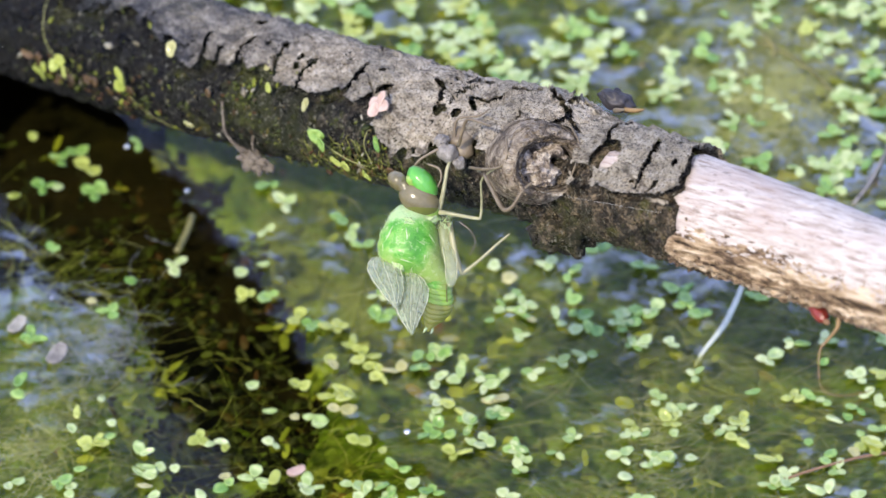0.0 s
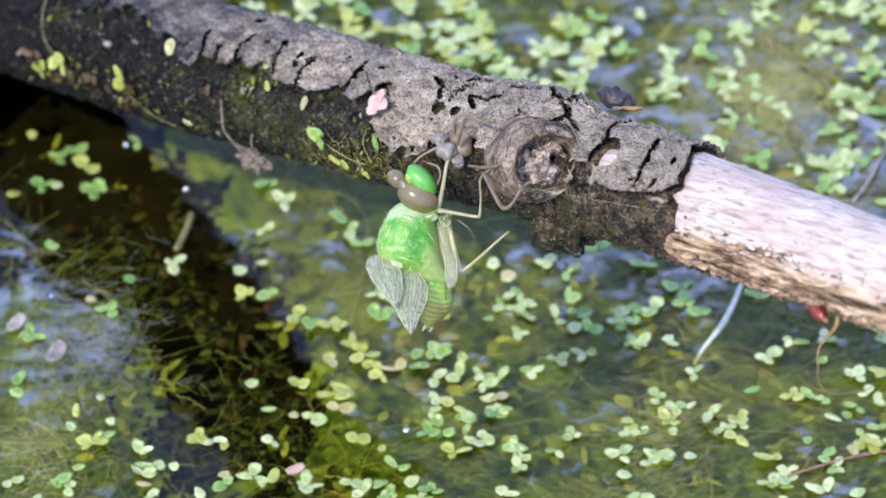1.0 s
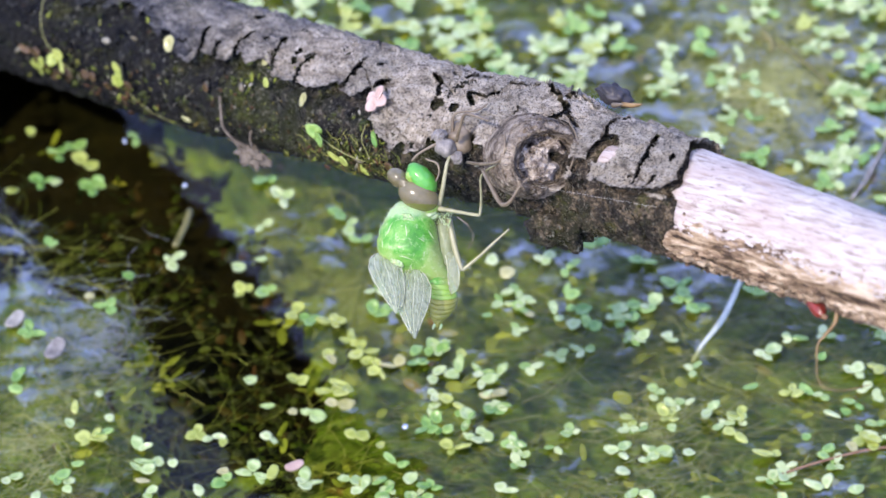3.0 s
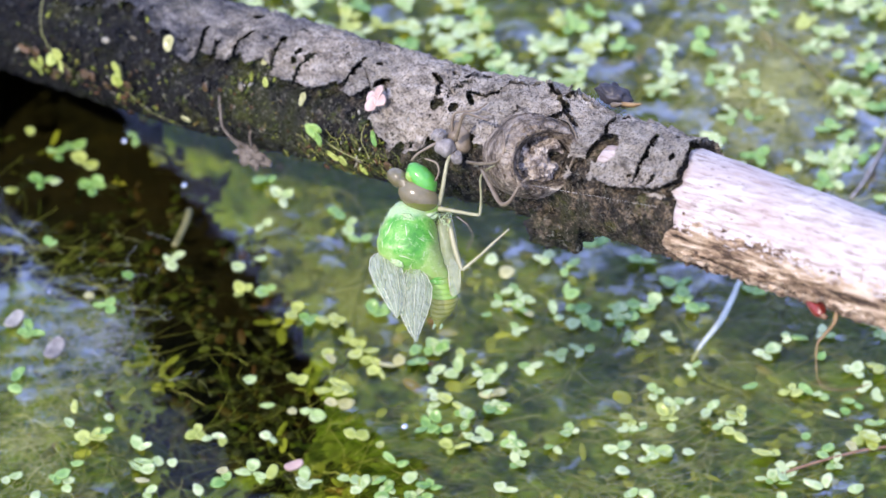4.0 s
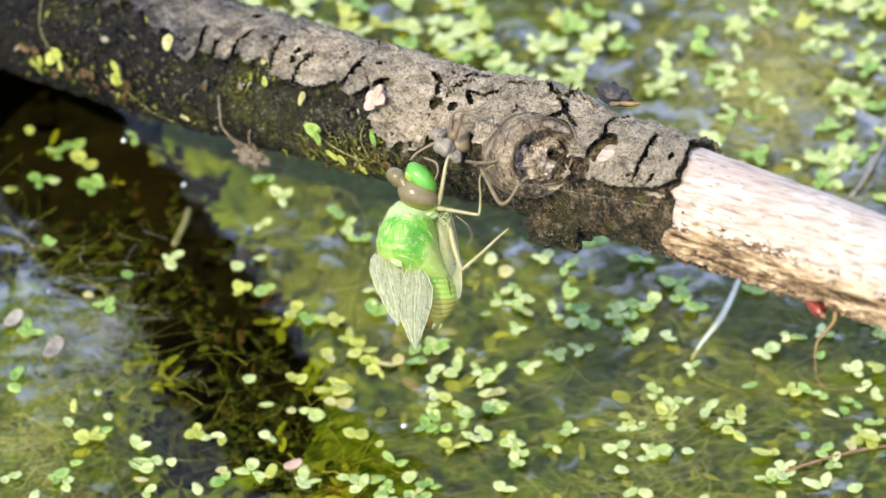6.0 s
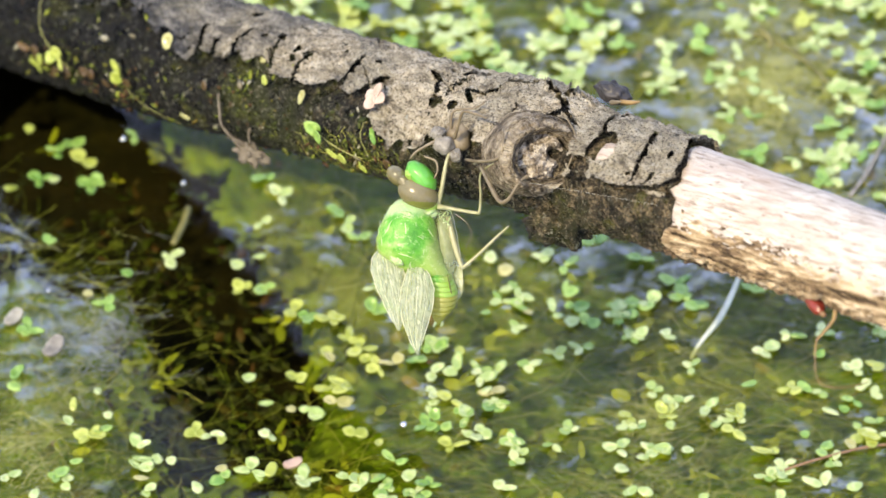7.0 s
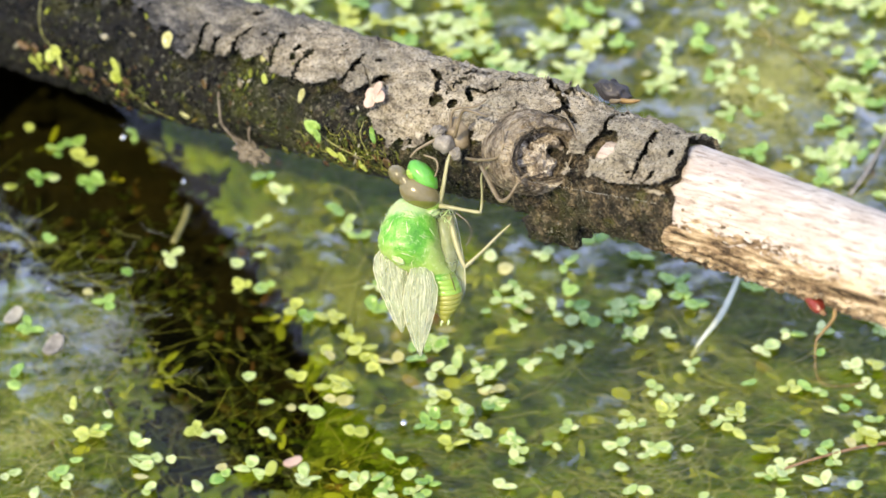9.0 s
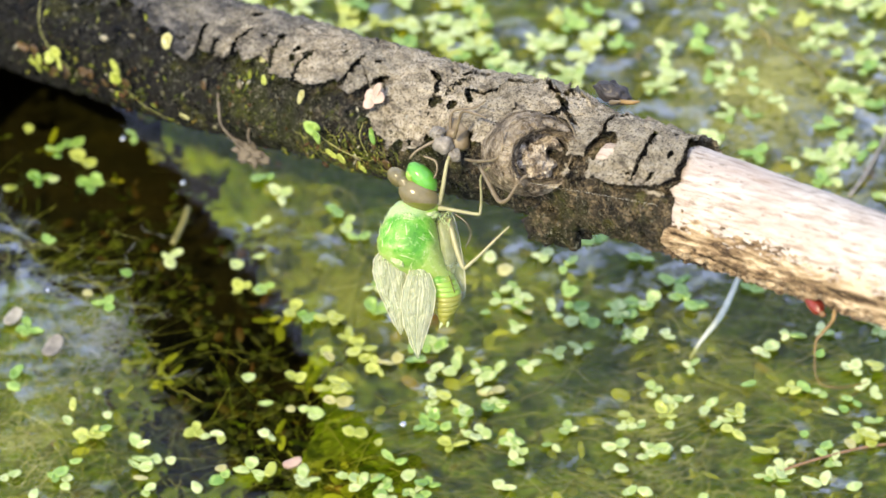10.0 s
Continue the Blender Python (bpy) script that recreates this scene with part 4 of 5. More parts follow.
weed(48.6, 33.6, 175, 1, PALE)
weed(46.5, 34.2, 215, 1, PALE)
weed(57.7, 34.0, 50, 1, PALE)
weed(57.3, 45.5, 220, 1, PALE)
weed(63.2, 45.1, 80, 2, PALE)
weed(62.1, 38.4, 265, 2, FRESH)
weed(64.6, 39.9, 185, 2, PALE)
weed(45.1, 27.9, 330, 2, FRESH)
weed(45.7, 19.8, 170, 3, FRESH)
weed(43.2, 18.5, 295, 1, PALE)
weed(56.6, 26.0, 220, 3, FRESH)
weed(58.2, 24.5, 265, 2, FRESH)
weed(55.5, 19.5, 185, 2, PALE)
weed(58.0, 18.5, 265, 1, FRESH)
weed(61.8, 21.0, 260, 2, FRESH)
weed(63.4, 29.8, 20, 2, FRESH)
weed(65.1, 51.5, 260, 2, YELLOW)
weed(55.3, 13.6, 95, 3, FRESH)
weed(18.1, 48.9, 125, 1, PALE)
weed(22.3, 51.5, 0, 2, FRESH)
weed(28.6, 52.8, 305, 2, PALE)
weed(40.8, 54.1, 325, 1, FRESH)
weed(60.2, 54.1, 275, 2, PALE)
weed(19.7, 41.2, 355, 2, PALE)
weed(-15.0, 7.4, 140, 2, FRESH)
weed(-11.7, 1.3, 20, 2, FRESH)
weed(-13.7, 4.4, 290, 2, PALE)
weed(-30.3, -3.5, 330, 1, PALE)
weed(-6.8, -12.5, 180, 2, FRESH)
weed(-10.0, -14.3, 345, 2, FRESH)

# small loose plants between the larger ones
loose, loose_rnd = [], random.Random(77)
for k in range(46):
    x, y = loose_rnd.uniform(16, 68), loose_rnd.uniform(10, 58)
    loose += [(x + loose_rnd.gauss(0, 1.6), y + loose_rnd.gauss(0, 1.8)) for j in range(loose_rnd.choice((1, 1, 2, 3)))]
for k in range(44):
    x, y = loose_rnd.uniform(-12, 68), loose_rnd.uniform(-62, -4)
    loose += [(x + loose_rnd.gauss(0, 1.6), y + loose_rnd.gauss(0, 1.8)) for j in range(loose_rnd.choice((1, 1, 2)))]
duckweed_mat("small_duckweed", loose, "small loose pale green duckweed drifting between larger plants", 0.72)

# ================= what grows under the water =================
def drowned_leaves():
    rnd = random.Random(5)
    bm = bmesh.new()

    def leaf(p, spin, ln, wd, tilt):
        m = Matrix.Translation(p) @ pose(0, 0, 0, tilt, rnd.uniform(-25, 25), spin)
        lo, n = [], 8
        up = bm.verts.new(m @ Vector((ln, 0, 0.0003)))
        for i in range(n):
            a = 2 * math.pi * i / n
            lo.append(bm.verts.new(m @ Vector((ln + math.cos(a) * ln, math.sin(a) * wd, 0))))
        for i in range(n):
            bm.faces.new((lo[i], lo[(i + 1) % n], up))
    for k in range(620):
        p = Vector((rnd.uniform(-0.085, 0.085), rnd.uniform(-0.075, 0.085), -rnd.uniform(0.0012, 0.0060)))
        if rnd.random() < 0.85 * float(in_mirror(np.array(p.x), np.array(p.y - 0.003))):
            continue
        for j in range(rnd.choice((2, 3, 4, 5))):
            leaf(p + Vector((rnd.gauss(0, 0.0006), rnd.gauss(0, 0.0006), rnd.gauss(0, 0.0005))), rnd.uniform(0, 360), rnd.uniform(0.0007, 0.0017), rnd.uniform(0.0003, 0.0008), rnd.uniform(-50, 50))
    for k in range(80):
        p = Vector((rnd.uniform(0.02, 0.075), rnd.uniform(0.008, 0.062), -rnd.uniform(0.0006, 0.002)))
        for j in range(rnd.choice((2, 3, 4))):
            leaf(p + Vector((rnd.gauss(0, 0.0006), rnd.gauss(0, 0.0006), 0)), rnd.uniform(0, 360), rnd.uniform(0.0008, 0.0018), rnd.uniform(0.0004, 0.0009), rnd.uniform(-40, 40))
    for k in range(120):
        p = Vector((rnd.uniform(-0.04, 0.07), rnd.uniform(-0.065, 0.05), -rnd.uniform(0.0007, 0.0025)))
        if float(in_mirror(np.array(p.x), np.array(p.y - 0.003))) > 0.1:
            continue
        for j in range(rnd.choice((3, 4, 5))):
            leaf(p + Vector((rnd.gauss(0, 0.0005), rnd.gauss(0, 0.0005), 0)), rnd.uniform(0, 360), rnd.uniform(0.0009, 0.0017), rnd.uniform(0.0006, 0.0010), rnd.uniform(-30, 30))
    deep, bm = bm, bmesh.new()
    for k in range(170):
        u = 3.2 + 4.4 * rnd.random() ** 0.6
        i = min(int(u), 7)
        (ax, ay, ar, aw), (bx, by, br, bw) = MIRROR_LANE[i], MIRROR_LANE[i + 1]
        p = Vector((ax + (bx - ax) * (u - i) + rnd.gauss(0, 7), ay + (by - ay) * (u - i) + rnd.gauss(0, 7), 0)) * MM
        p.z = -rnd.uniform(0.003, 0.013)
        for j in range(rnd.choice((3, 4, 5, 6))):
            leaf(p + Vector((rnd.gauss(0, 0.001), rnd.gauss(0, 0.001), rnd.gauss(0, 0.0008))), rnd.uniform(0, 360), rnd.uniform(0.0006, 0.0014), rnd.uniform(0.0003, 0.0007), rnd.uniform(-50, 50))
    tagged(part("sunken_leaves", bm, LANE_LEAF, None), "sunken leaves coloured dark to suit the branch's imitated reflection", "water plants", kind="stuff")
    bm = deep
    ob = part("drowned_leaves", bm, DROWNED, None)
    tagged(ob, "drowned yellow-green duckweed leaves drifting below the surface", "water plants", kind="stuff")


def algae():
    rnd = random.Random(8)
    vs, fs = [], []
    for k in range(9000):
        x, y = rnd.uniform(-0.09, 0.09), rnd.uniform(-0.075, 0.085)
        z = -rnd.uniform(0.0006, 0.0036)
        lane = float(in_mirror(np.array(x), np.array(y - 0.003)))
        if rnd.random() < 1.05 * lane:
            continue
        a = rnd.gauss(0.1, 0.5) if x > -0.01 else rnd.gauss(0.9, 0.8)
        step, bend, r = rnd.uniform(0.0005, 0.0014), rnd.gauss(0, 0.06 if lane > 0.05 else 0.10), rnd.uniform(0.00002, 0.00004) if lane > 0.05 else rnd.uniform(0.00003, 0.00008)
        n0 = 11
        base = len(vs)
        for i in range(n0):
            for j in range(3):
                b = 2.1 * j
                vs.append((x - math.sin(a) * math.cos(b) * r, y + math.cos(a) * math.cos(b) * r, min(z + math.sin(b) * r, -0.0003)))
            if i:
                o = base + 3 * (i - 1)
                for j in range(3):
                    fs.append((o + j, o + (j + 1) % 3, o + 3 + (j + 1) % 3, o + 3 + j))
            x, y, z = x + math.cos(a) * step, y + math.sin(a) * step, z + rnd.gauss(0, 0.0003)
            a += bend + rnd.gauss(0, 0.05)
    me = bpy.data.meshes.new("algae")
    me.from_pydata(vs, [], fs)
    ob = part("algae", me, STRAND, None)
    tagged(ob, "fine olive threads of algae hanging in the water", "algae", kind="stuff")


def algae_web(name, cx, cy, spread, count, thick, mat, words):
    """A pale tangle of thread algae lying at the surface."""
    rnd = random.Random(21)
    bm = bmesh.new()
    for k in range(count):
        a, r = rnd.uniform(0, 6.28), abs(rnd.gauss(0, spread))
        x, y, w = cx + r * math.cos(a), cy + r * 1.5 * math.sin(a), rnd.uniform(0, 6.28)
        pts = []
        for i in range(5):
            pts.append((x, y, 0.00005 + rnd.uniform(0, 0.00012), thick * rnd.uniform(0.6, 1.4)))
            w += rnd.gauss(0, 0.35)
            x, y = x + 0.0014 * math.cos(w), y + 0.0014 * math.sin(w)
        stalk(pts, 4, 2, bm)
    tagged(part(name, bm, mat, None), words, "algae", kind="stuff")


def bubble(x, y, r):
    b = thing("air_bubble", pose(x * MM, y * MM, 0), "tiny shining air bubble on the water", "bubble", "bubbles on the pond")
    part("skin", blob((r * MM, r * MM, r * 0.8 * MM), (0, 0, r * 0.3 * MM), (0, 0, 0), None, 16, 10), SILVER, b)


def drowned_stem(name, pts, r, mat, words):
    """A thin stem lying in the water through places in millimetres."""
    s = thing(name, Matrix.Identity(4), words, "stem")
    part("stem", stalk([(x * MM, y * MM, z * MM, r * MM) for x, y, z in pts], 7, 6), mat, s)


algae_web("algae_web", -0.0492, -0.0195, 0.0055, 240, 0.000017, WEB, "pale bluish tangle of thread algae on the surface")
algae_web("algae_scum", 0.047, 0.036, 0.016, 1500, 0.000032, SCUM, "pale yellowish scum of thread algae on the surface")
algae_web("algae_scum", -0.058, -0.040, 0.010, 380, 0.00002, SCUM, "pale yellowish scum of thread algae on the surface")
algae_web("algae_scum", 0.030, -0.036, 0.020, 600, 0.00002, SCUM, "pale yellowish scum of thread algae on the surface")
for x, y, r in ((-46.5, 23.3, 0.45), (-37.5, 13.6, 0.4), (-5.4, -37.4, 0.5), (-61.0, 52.2, 0.3), (-56.2, -9.4, 0.25)):
    bubble(x, y, r)
drowned_stem("drowned_stem", ((42, 49, -1), (47.3, 46.4, 0.1), (51.4, 43.1, 0.2), (55.8, 37.4, 0.1), (58.5, 33.0, -0.6)), 0.25, GRASS, "thin olive drowned stem")
drowned_stem("dead_twig", ((58.9, 10.5, 0.2), (61.5, 14.8, 0.8), (63.8, 21.0, 0.4), (66.0, 27.0, 0.0)), 0.32, HUSK_GREY, "grey dead twig lying on the water")
drowned_stem("dead_twig", ((47.2, 48.0, 0.2), (48.4, 45.5, 0.6), (48.6, 43.4, 0.3)), 0.35, GRASS, "short dark twig lying on the water")
drowned_stem("pale_stem", ((-36.6, 8.2, 0.1), (-37.2, 5.0, 0.2), (-38.6, 0.4, 0.1)), 0.5, GRASS, "pale olive stem lying in dark water")
drowned_stem("dead_twig", ((45.0, -48.0, 0.2), (52.0, -45.0, 0.5), (60.0, -42.0, 0.3), (68.0, -41.0, 0.1)), 0.2, DULL_ROOT, "thin reddish twig lying on the water")
drowned_leaves()
algae()

# ================= the dragonfly =================
K = 0.0762 * MM     # one unit of the dragonfly's own drawing grid


def g(x, y, z=0.0):
    """Grid place (x to the side, y down from the branch, z towards the onlooker) in the insect's frame."""
    return ((x - 750) * K, (400 - y) * K, z * K)


FLY_AT = (-0.00259, -0.04844, 0.04782)


def ellipse(x, y, z, a, b, c, turn=0, shape=None, bm=None, u=32, v=22):
    return blob((a * K, b * K, c * K), g(x, y, z), (0, 0, turn), shape, u, v, bm)


def lumpy(seed, amp, freq=2.2):
    """A shape function for soft uneven bodies."""
    off = Vector((seed * 3.7, seed * 1.3, -seed * 2.1))
    return lambda n: 1 + amp * noise.fractal(n * freq + off, 1.0, 2.0, 3)


THORAX = ((356, 708, 726), (362, 699, 748), (372, 690, 760), (384, 683, 767), (396, 677, 770), (410, 670, 773), (425, 667, 776), (440, 667, 779), (452, 671, 782),
          (463, 680, 785), (473, 693, 789), (482, 708, 793), (490, 724, 794), (497, 742, 790), (502, 756, 780))
ABDO = ((464, 734, 784), (480, 739, 793), (492, 748, 799), (505, 755, 804), (518, 759, 808), (531, 760, 810), (545, 761, 806), (556, 762, 798), (565, 765, 787), (573, 769, 779))


def loft(rows, y0, y1, n, z0, flat, bow=0.0, barrel=0.0, rough=None, ends=0.0, slim=1.0):
    """A closed body between two outlines, from y0 down to y1, round in section; bow hangs its front lower."""
    ys, xl, xr = zip(*rows)
    f, a = np.meshgrid(np.linspace(0, 1, n), np.linspace(0, 2 * np.pi, 48, endpoint=False), indexing="ij")
    y = y0 + (y1 - y0) * f
    lo, hi = np.interp(y, ys, xl), np.interp(y, ys, xr)
    half = (hi - lo) / 2 * (1 + barrel * np.sin(np.pi * f)) * (1 - ends * (np.abs(f - 0.5) > 0.499))
    x, z = (lo + hi) / 2 + half * np.cos(a), half * flat * np.sin(a) * np.interp(f, [0, 0.6, 1], [1, 1, slim])
    if rough is not None:
        s = 1 + rough * (fractal(np.stack([x, y, z], -1) / 13, 200, 4) - 0.5)
        x, z = (lo + hi) / 2 + (x - (lo + hi) / 2) * s, z * s
    y = y + bow * np.sin(a)
    return np.stack([(x - 750) * K, (400 - y) * K, (z + z0) * K], -1)


def dragonfly():
    fly = thing("dragonfly", facing(*FLY_AT), "newly emerged bright green dragonfly with crumpled pale wings", "dragonfly")
    # head
    part("eye", ellipse(740, 347, 16, 38, 27, 28, -28, None, None, 40, 28), EYE_SKIN, fly, "large milky brown compound eye")
    part("eye", ellipse(704, 316, 6, 22, 16, 24, -40, None, None, 40, 28), EYE_SKIN, fly, "large milky brown compound eye")
    part("eye_base", ellipse(749, 362, 4, 30, 20, 24, -22, lumpy(3, 0.05)), LIME_SKIN, fly, "lime green underside of the eye")
    part("crown", ellipse(719, 330, 14, 24, 13, 20, -45, lumpy(5, 0.10)), EYE_SKIN, fly, "milky bridge between the eyes")
    part("face", ellipse(746, 317, 20, 34, 20, 24, -46, lumpy(1, 0.06)), SKIN_GREEN, fly, "bright green face")
    part("brow", ellipse(727, 314, 28, 11, 8, 9, -42, lumpy(12, 0.15)), LIME_SKIN, fly, "pale lime brow")
    part("neck", ellipse(748, 383, 0, 30, 15, 24, 8, lumpy(2, 0.2)), PALE_SKIN, fly, "pale damp neck")
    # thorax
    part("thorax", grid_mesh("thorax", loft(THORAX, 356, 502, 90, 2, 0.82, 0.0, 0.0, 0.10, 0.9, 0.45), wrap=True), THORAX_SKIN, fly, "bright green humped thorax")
    part("wing_base", ellipse(704, 466, 26, 13, 6, 9, -30, lumpy(8, 0.4, 3.0), None, 40, 28), PALE_SKIN, fly, "crumpled pale wing base")
    part("collar", ellipse(724, 388, 30, 16, 9, 9, -22, lumpy(11, 0.45, 3.0)), PALE_SKIN, fly, "crumpled cream collar")
    part("flank", ellipse(787, 436, -14, 19, 68, 22, 7, lumpy(10, 0.10)), FLANK_SKIN, fly, "translucent pale lime flank")
    rnd = random.Random(4)

    def depth(x, y):
        lo, hi = np.interp(y, [r[0] for r in THORAX], [r[1] for r in THORAX]), np.interp(y, [r[0] for r in THORAX], [r[2] for r in THORAX])
        k = 1 - ((x - (lo + hi) / 2) / ((hi - lo) / 2)) ** 2
        return 2 + 0.82 * (hi - lo) / 2 * math.sqrt(max(k, 0)) * float(np.interp(y, [356, 444, 502], [1, 1, 0.45])) - 0.2
    # thin pale strips laid on the thorax in place of wet highlights
    for x, y, a, ln in ((690, 406, 118, 30), (718, 410, 98, 26), (744, 424, 30, 20), (754, 444, 120, 26), (716, 456, 16, 44),
                        (760, 414, 60, 24), (728, 474, 100, 18), (700, 468, 30, 24), (676, 424, 84, 28)):
        dx, dy = math.cos(radians(a)) * ln / 2, math.sin(radians(a)) * ln / 2
        pts = [(*g(x + f * dx + rnd.uniform(-2.5, 2.5), y + f * dy, depth(x + f * dx, y + f * dy)), r * K) for f, r in ((-1, 0.3), (-0.4, 1.0), (0.3, 1.2), (1, 0.3))]
        part("seam", stalk(pts, 6, 4), PALE_SKIN, fly, "painted pale wet highlight on the thorax")
    # ragged wet fringe along the back
    for k in range(22):
        f = k / 21
        y = 366 + f * 98
        x = float(np.interp(y, [r[0] for r in THORAX], [r[1] for r in THORAX])) + 2
        part("fringe", stalk([(*g(x + 6, y, 8), 2.0 * K), (*g(x - rnd.uniform(-2, 1), y + rnd.uniform(-5, 5), 10 + rnd.uniform(-6, 6)), 1.2 * K),
                              (*g(x - rnd.uniform(-1, 3), y + rnd.uniform(-8, 8), 8), 0.5 * K)], 5, 3), PALE_SKIN, fly)
    # abdomen, curled, in rings
    ab = new("abdomen")
    ab.parent = fly
    ab.matrix_local = Matrix.Translation(g(762, 470, -8))
    ab.empty_display_size = 0.001
    tagged(ab, "lime and ochre ringed abdomen")
    back = np.array(g(762, 470, -8))
    cuts = [464, 477, 488, 497, 506, 515, 524, 533, 542, 551, 560, 573]
    for i, (y0, y1) in enumerate(zip(cuts, cuts[1:])):
        p = loft(ABDO, y0, y1 + 1.5, 12, -8, 0.85, 7.0, 0.06, None, 0.9 if i in (0, 10) else 0.16) - back
        part("segment", grid_mesh("segment", p, wrap=True), THORAX_SKIN if i < 3 else LIME_SKIN if i < 6 else LIME_TIP, ab)
    bm = bmesh.new()
    stalk([(*g(792, 492, 12), 0.8 * K), (*g(796, 512, 10), 1.3 * K), (*g(799, 532, 8), 1.3 * K), (*g(794, 552, 6), 0.8 * K)], 5, 5, bm)
    back = Matrix.Translation(g(762, 470, -8)).inverted()
    bm.transform(back)
    part("side_seam", bm, SEAM_SKIN, ab, "dark olive seam along the abdomen")
    for dx in (-4, 8):
        bm = stalk([(*g(776, 570, -6), 4 * K), (*g(773 + dx, 577, -4), 3 * K), (*g(770 + dx, 584, -2), 1 * K)], 6, 3)
        bm.transform(back)
        part("tail_claw", bm, PALE_SKIN, ab, "pale tail clasper")
    # wings, still soft and pleated
    near = wing(fly, (690, 455), 6, [448, 460, 480, 510, 545, 575, 594], [671, 660, 658, 665, 681, 695, 707], [696, 708, 717, 723, 724, 720, 710], 1, 9, "crumpled milky white forewing")
    rear = wing(fly, (738, 476), 24, [470, 490, 515, 545, 577, 610, 636], [728, 720, 711, 708, 713, 725, 737], [748, 763, 771, 769, 760, 749, 741], 2, 11, "crumpled milky white hindwing")
    far = wing(fly, (800, 385), -30, [372, 395, 430, 470, 505, 528, 536], [783, 786, 790, 796, 800, 802, 806], [797, 805, 812, 818, 821, 819, 811], 3, 5, "folded translucent far wing", CLEAR_WING)
    # own legs
    leg = new("hind_leg")
    leg.parent = fly
    leg.matrix_local = Matrix.Translation(g(797, 400, 8))
    leg.empty_display_size = 0.001
    tagged(leg, "pale spiny hind leg")
    fb = Matrix.Translation(g(797, 400, 8)).inverted()
    bm = stalk([(*g(794, 388, 4), 4.8 * K), (*g(801, 425, 10), 5.2 * K), (*g(812, 464, 14), 4.2 * K), (*g(818, 479, 14), 3.0 * K)], 8, 5)
    bm.transform(fb)
    part("thigh", bm, LEG_SKIN, leg)
    bm = stalk([(*g(818, 479, 14), 3.2 * K), (*g(850, 452, 16), 2.8 * K), (*g(878, 426, 16), 2.4 * K), (*g(901, 406, 16), 1.8 * K)], 8, 6)
    rnd = random.Random(9)
    for i in range(14):
        f = i / 14
        x, y = 822 + 74 * f, 476 - 68 * f
        s = 1 if i % 2 else -1
        stalk([(*g(x, y, 16), 1.2 * K), (*g(x + 3 + rnd.uniform(0, 2), y + s * 4.5 + 1, 17), 0.5 * K)], 4, 2, bm)
    bm.transform(fb)
    part("shin", bm, LEG_SKIN, leg)
    for pts in ([(776, 370, 10, 6.5), (790, 372, 20, 5), (812, 376, 24, 4.4), (842, 381, 26, 3.8), (849, 378, 26, 3.4), (851, 350, 40, 3), (850, 316, 80, 2.6), (862, 302, 120, 2.2), (878, 293, 165, 1.6)],
                [(776, 364, 10, 6.5), (782, 340, 20, 5.2), (787, 310, 22, 4.6), (791, 290, 22, 4.0), (799, 268, 16, 3.2)]):
        part("leg", stalk([(*g(x, y, z), 0.8 * r * K) for x, y, z, r in pts], 8, 5), LEG_SKIN, fly, "pale damp leg")
    for k in range(14):
        x, y = rnd.uniform(780, 806), rnd.uniform(366, 396)
        part("hair", stalk([(*g(x, y, 14), 1.0 * K), (*g(x + rnd.uniform(-5, 7), y + rnd.uniform(2, 9), 18), 0.8 * K), (*g(x + rnd.uniform(-8, 9), y + rnd.uniform(6, 14), 18), 0.4 * K)], 4, 3), PALE_SKIN, fly)
    return fly, ab, near, rear, far, leg


def wing(fly, root, z0, ys, left, right, seed, puff, words, mat=None):
    """A soft wing: a pleated bag of membrane between two outlines, hung from its root, with thin veins."""
    w = new("wing")
    w.parent = fly
    w.empty_display_size = 0.001
    w.matrix_local = Matrix.Translation(g(*root, z0))
    tagged(w, words)
    nu, nv = 60, 90
    u, v = np.meshgrid(np.linspace(0, 1, nu), np.linspace(0, 1, nv), indexing="ij")
    yy = ys[0] + (ys[-1] - ys[0]) * v
    wob = np.stack([yy / 11, 0 * yy + seed, 0 * yy], -1)
    lo = np.interp(yy, ys, left) + 6.0 * (fractal(wob * 1.5, 80, 4, 0.7) - 0.5) * np.sin(np.pi * v)
    hi = np.interp(yy, ys, right) + 3.0 * (fractal(wob + 9, 81, 3) - 0.5) * np.sin(np.pi * v)
    x, y = lo + (hi - lo) * u - root[0], root[1] - yy
    q = np.stack([x / 8, y / 34, 0 * x + seed * 5], -1)
    pleat = 0.5 * np.sin(u * 58 + 2.5 * fractal(q, 70 + seed, 3) + 3 * v) * np.sin(np.pi * v) ** 0.5
    belly = puff * np.sin(np.pi * u) ** 0.7 * np.sin(np.pi * np.clip(v * 0.9 + 0.1, 0, 1)) ** 0.5
    z = belly + pleat * np.sin(np.pi * u) ** 0.3 + 10 * (fractal(q * (0.8, 3.0, 1.0), 75 + seed, 4, 0.6) - 0.5)
    front = np.stack([x, y, z], -1) * K
    backs = np.stack([x, y, -0.5 * belly - 2], -1) * K
    ring = np.concatenate([front, backs[::-1]], 0).transpose(1, 0, 2)
    part("membrane", grid_mesh("membrane", ring, wrap=True), mat or WING, w)
    for f in ((0.02, 0.98) if mat else (0.02, 0.2, 0.5, 0.78, 0.98)):
        i = int(round(f * (nu - 1)))
        pts = [(*(front[i, j] + np.array((0, 0, 0.3 * K))), (0.4 if 0.1 < f < 0.9 else 0.8) * K) for j in range(0, nv - int(12 * abs(f - 0.5)), 5)]
        part("vein", stalk(pts, 5, 2), RIB, w, "pale yellowish wing vein")
    return w


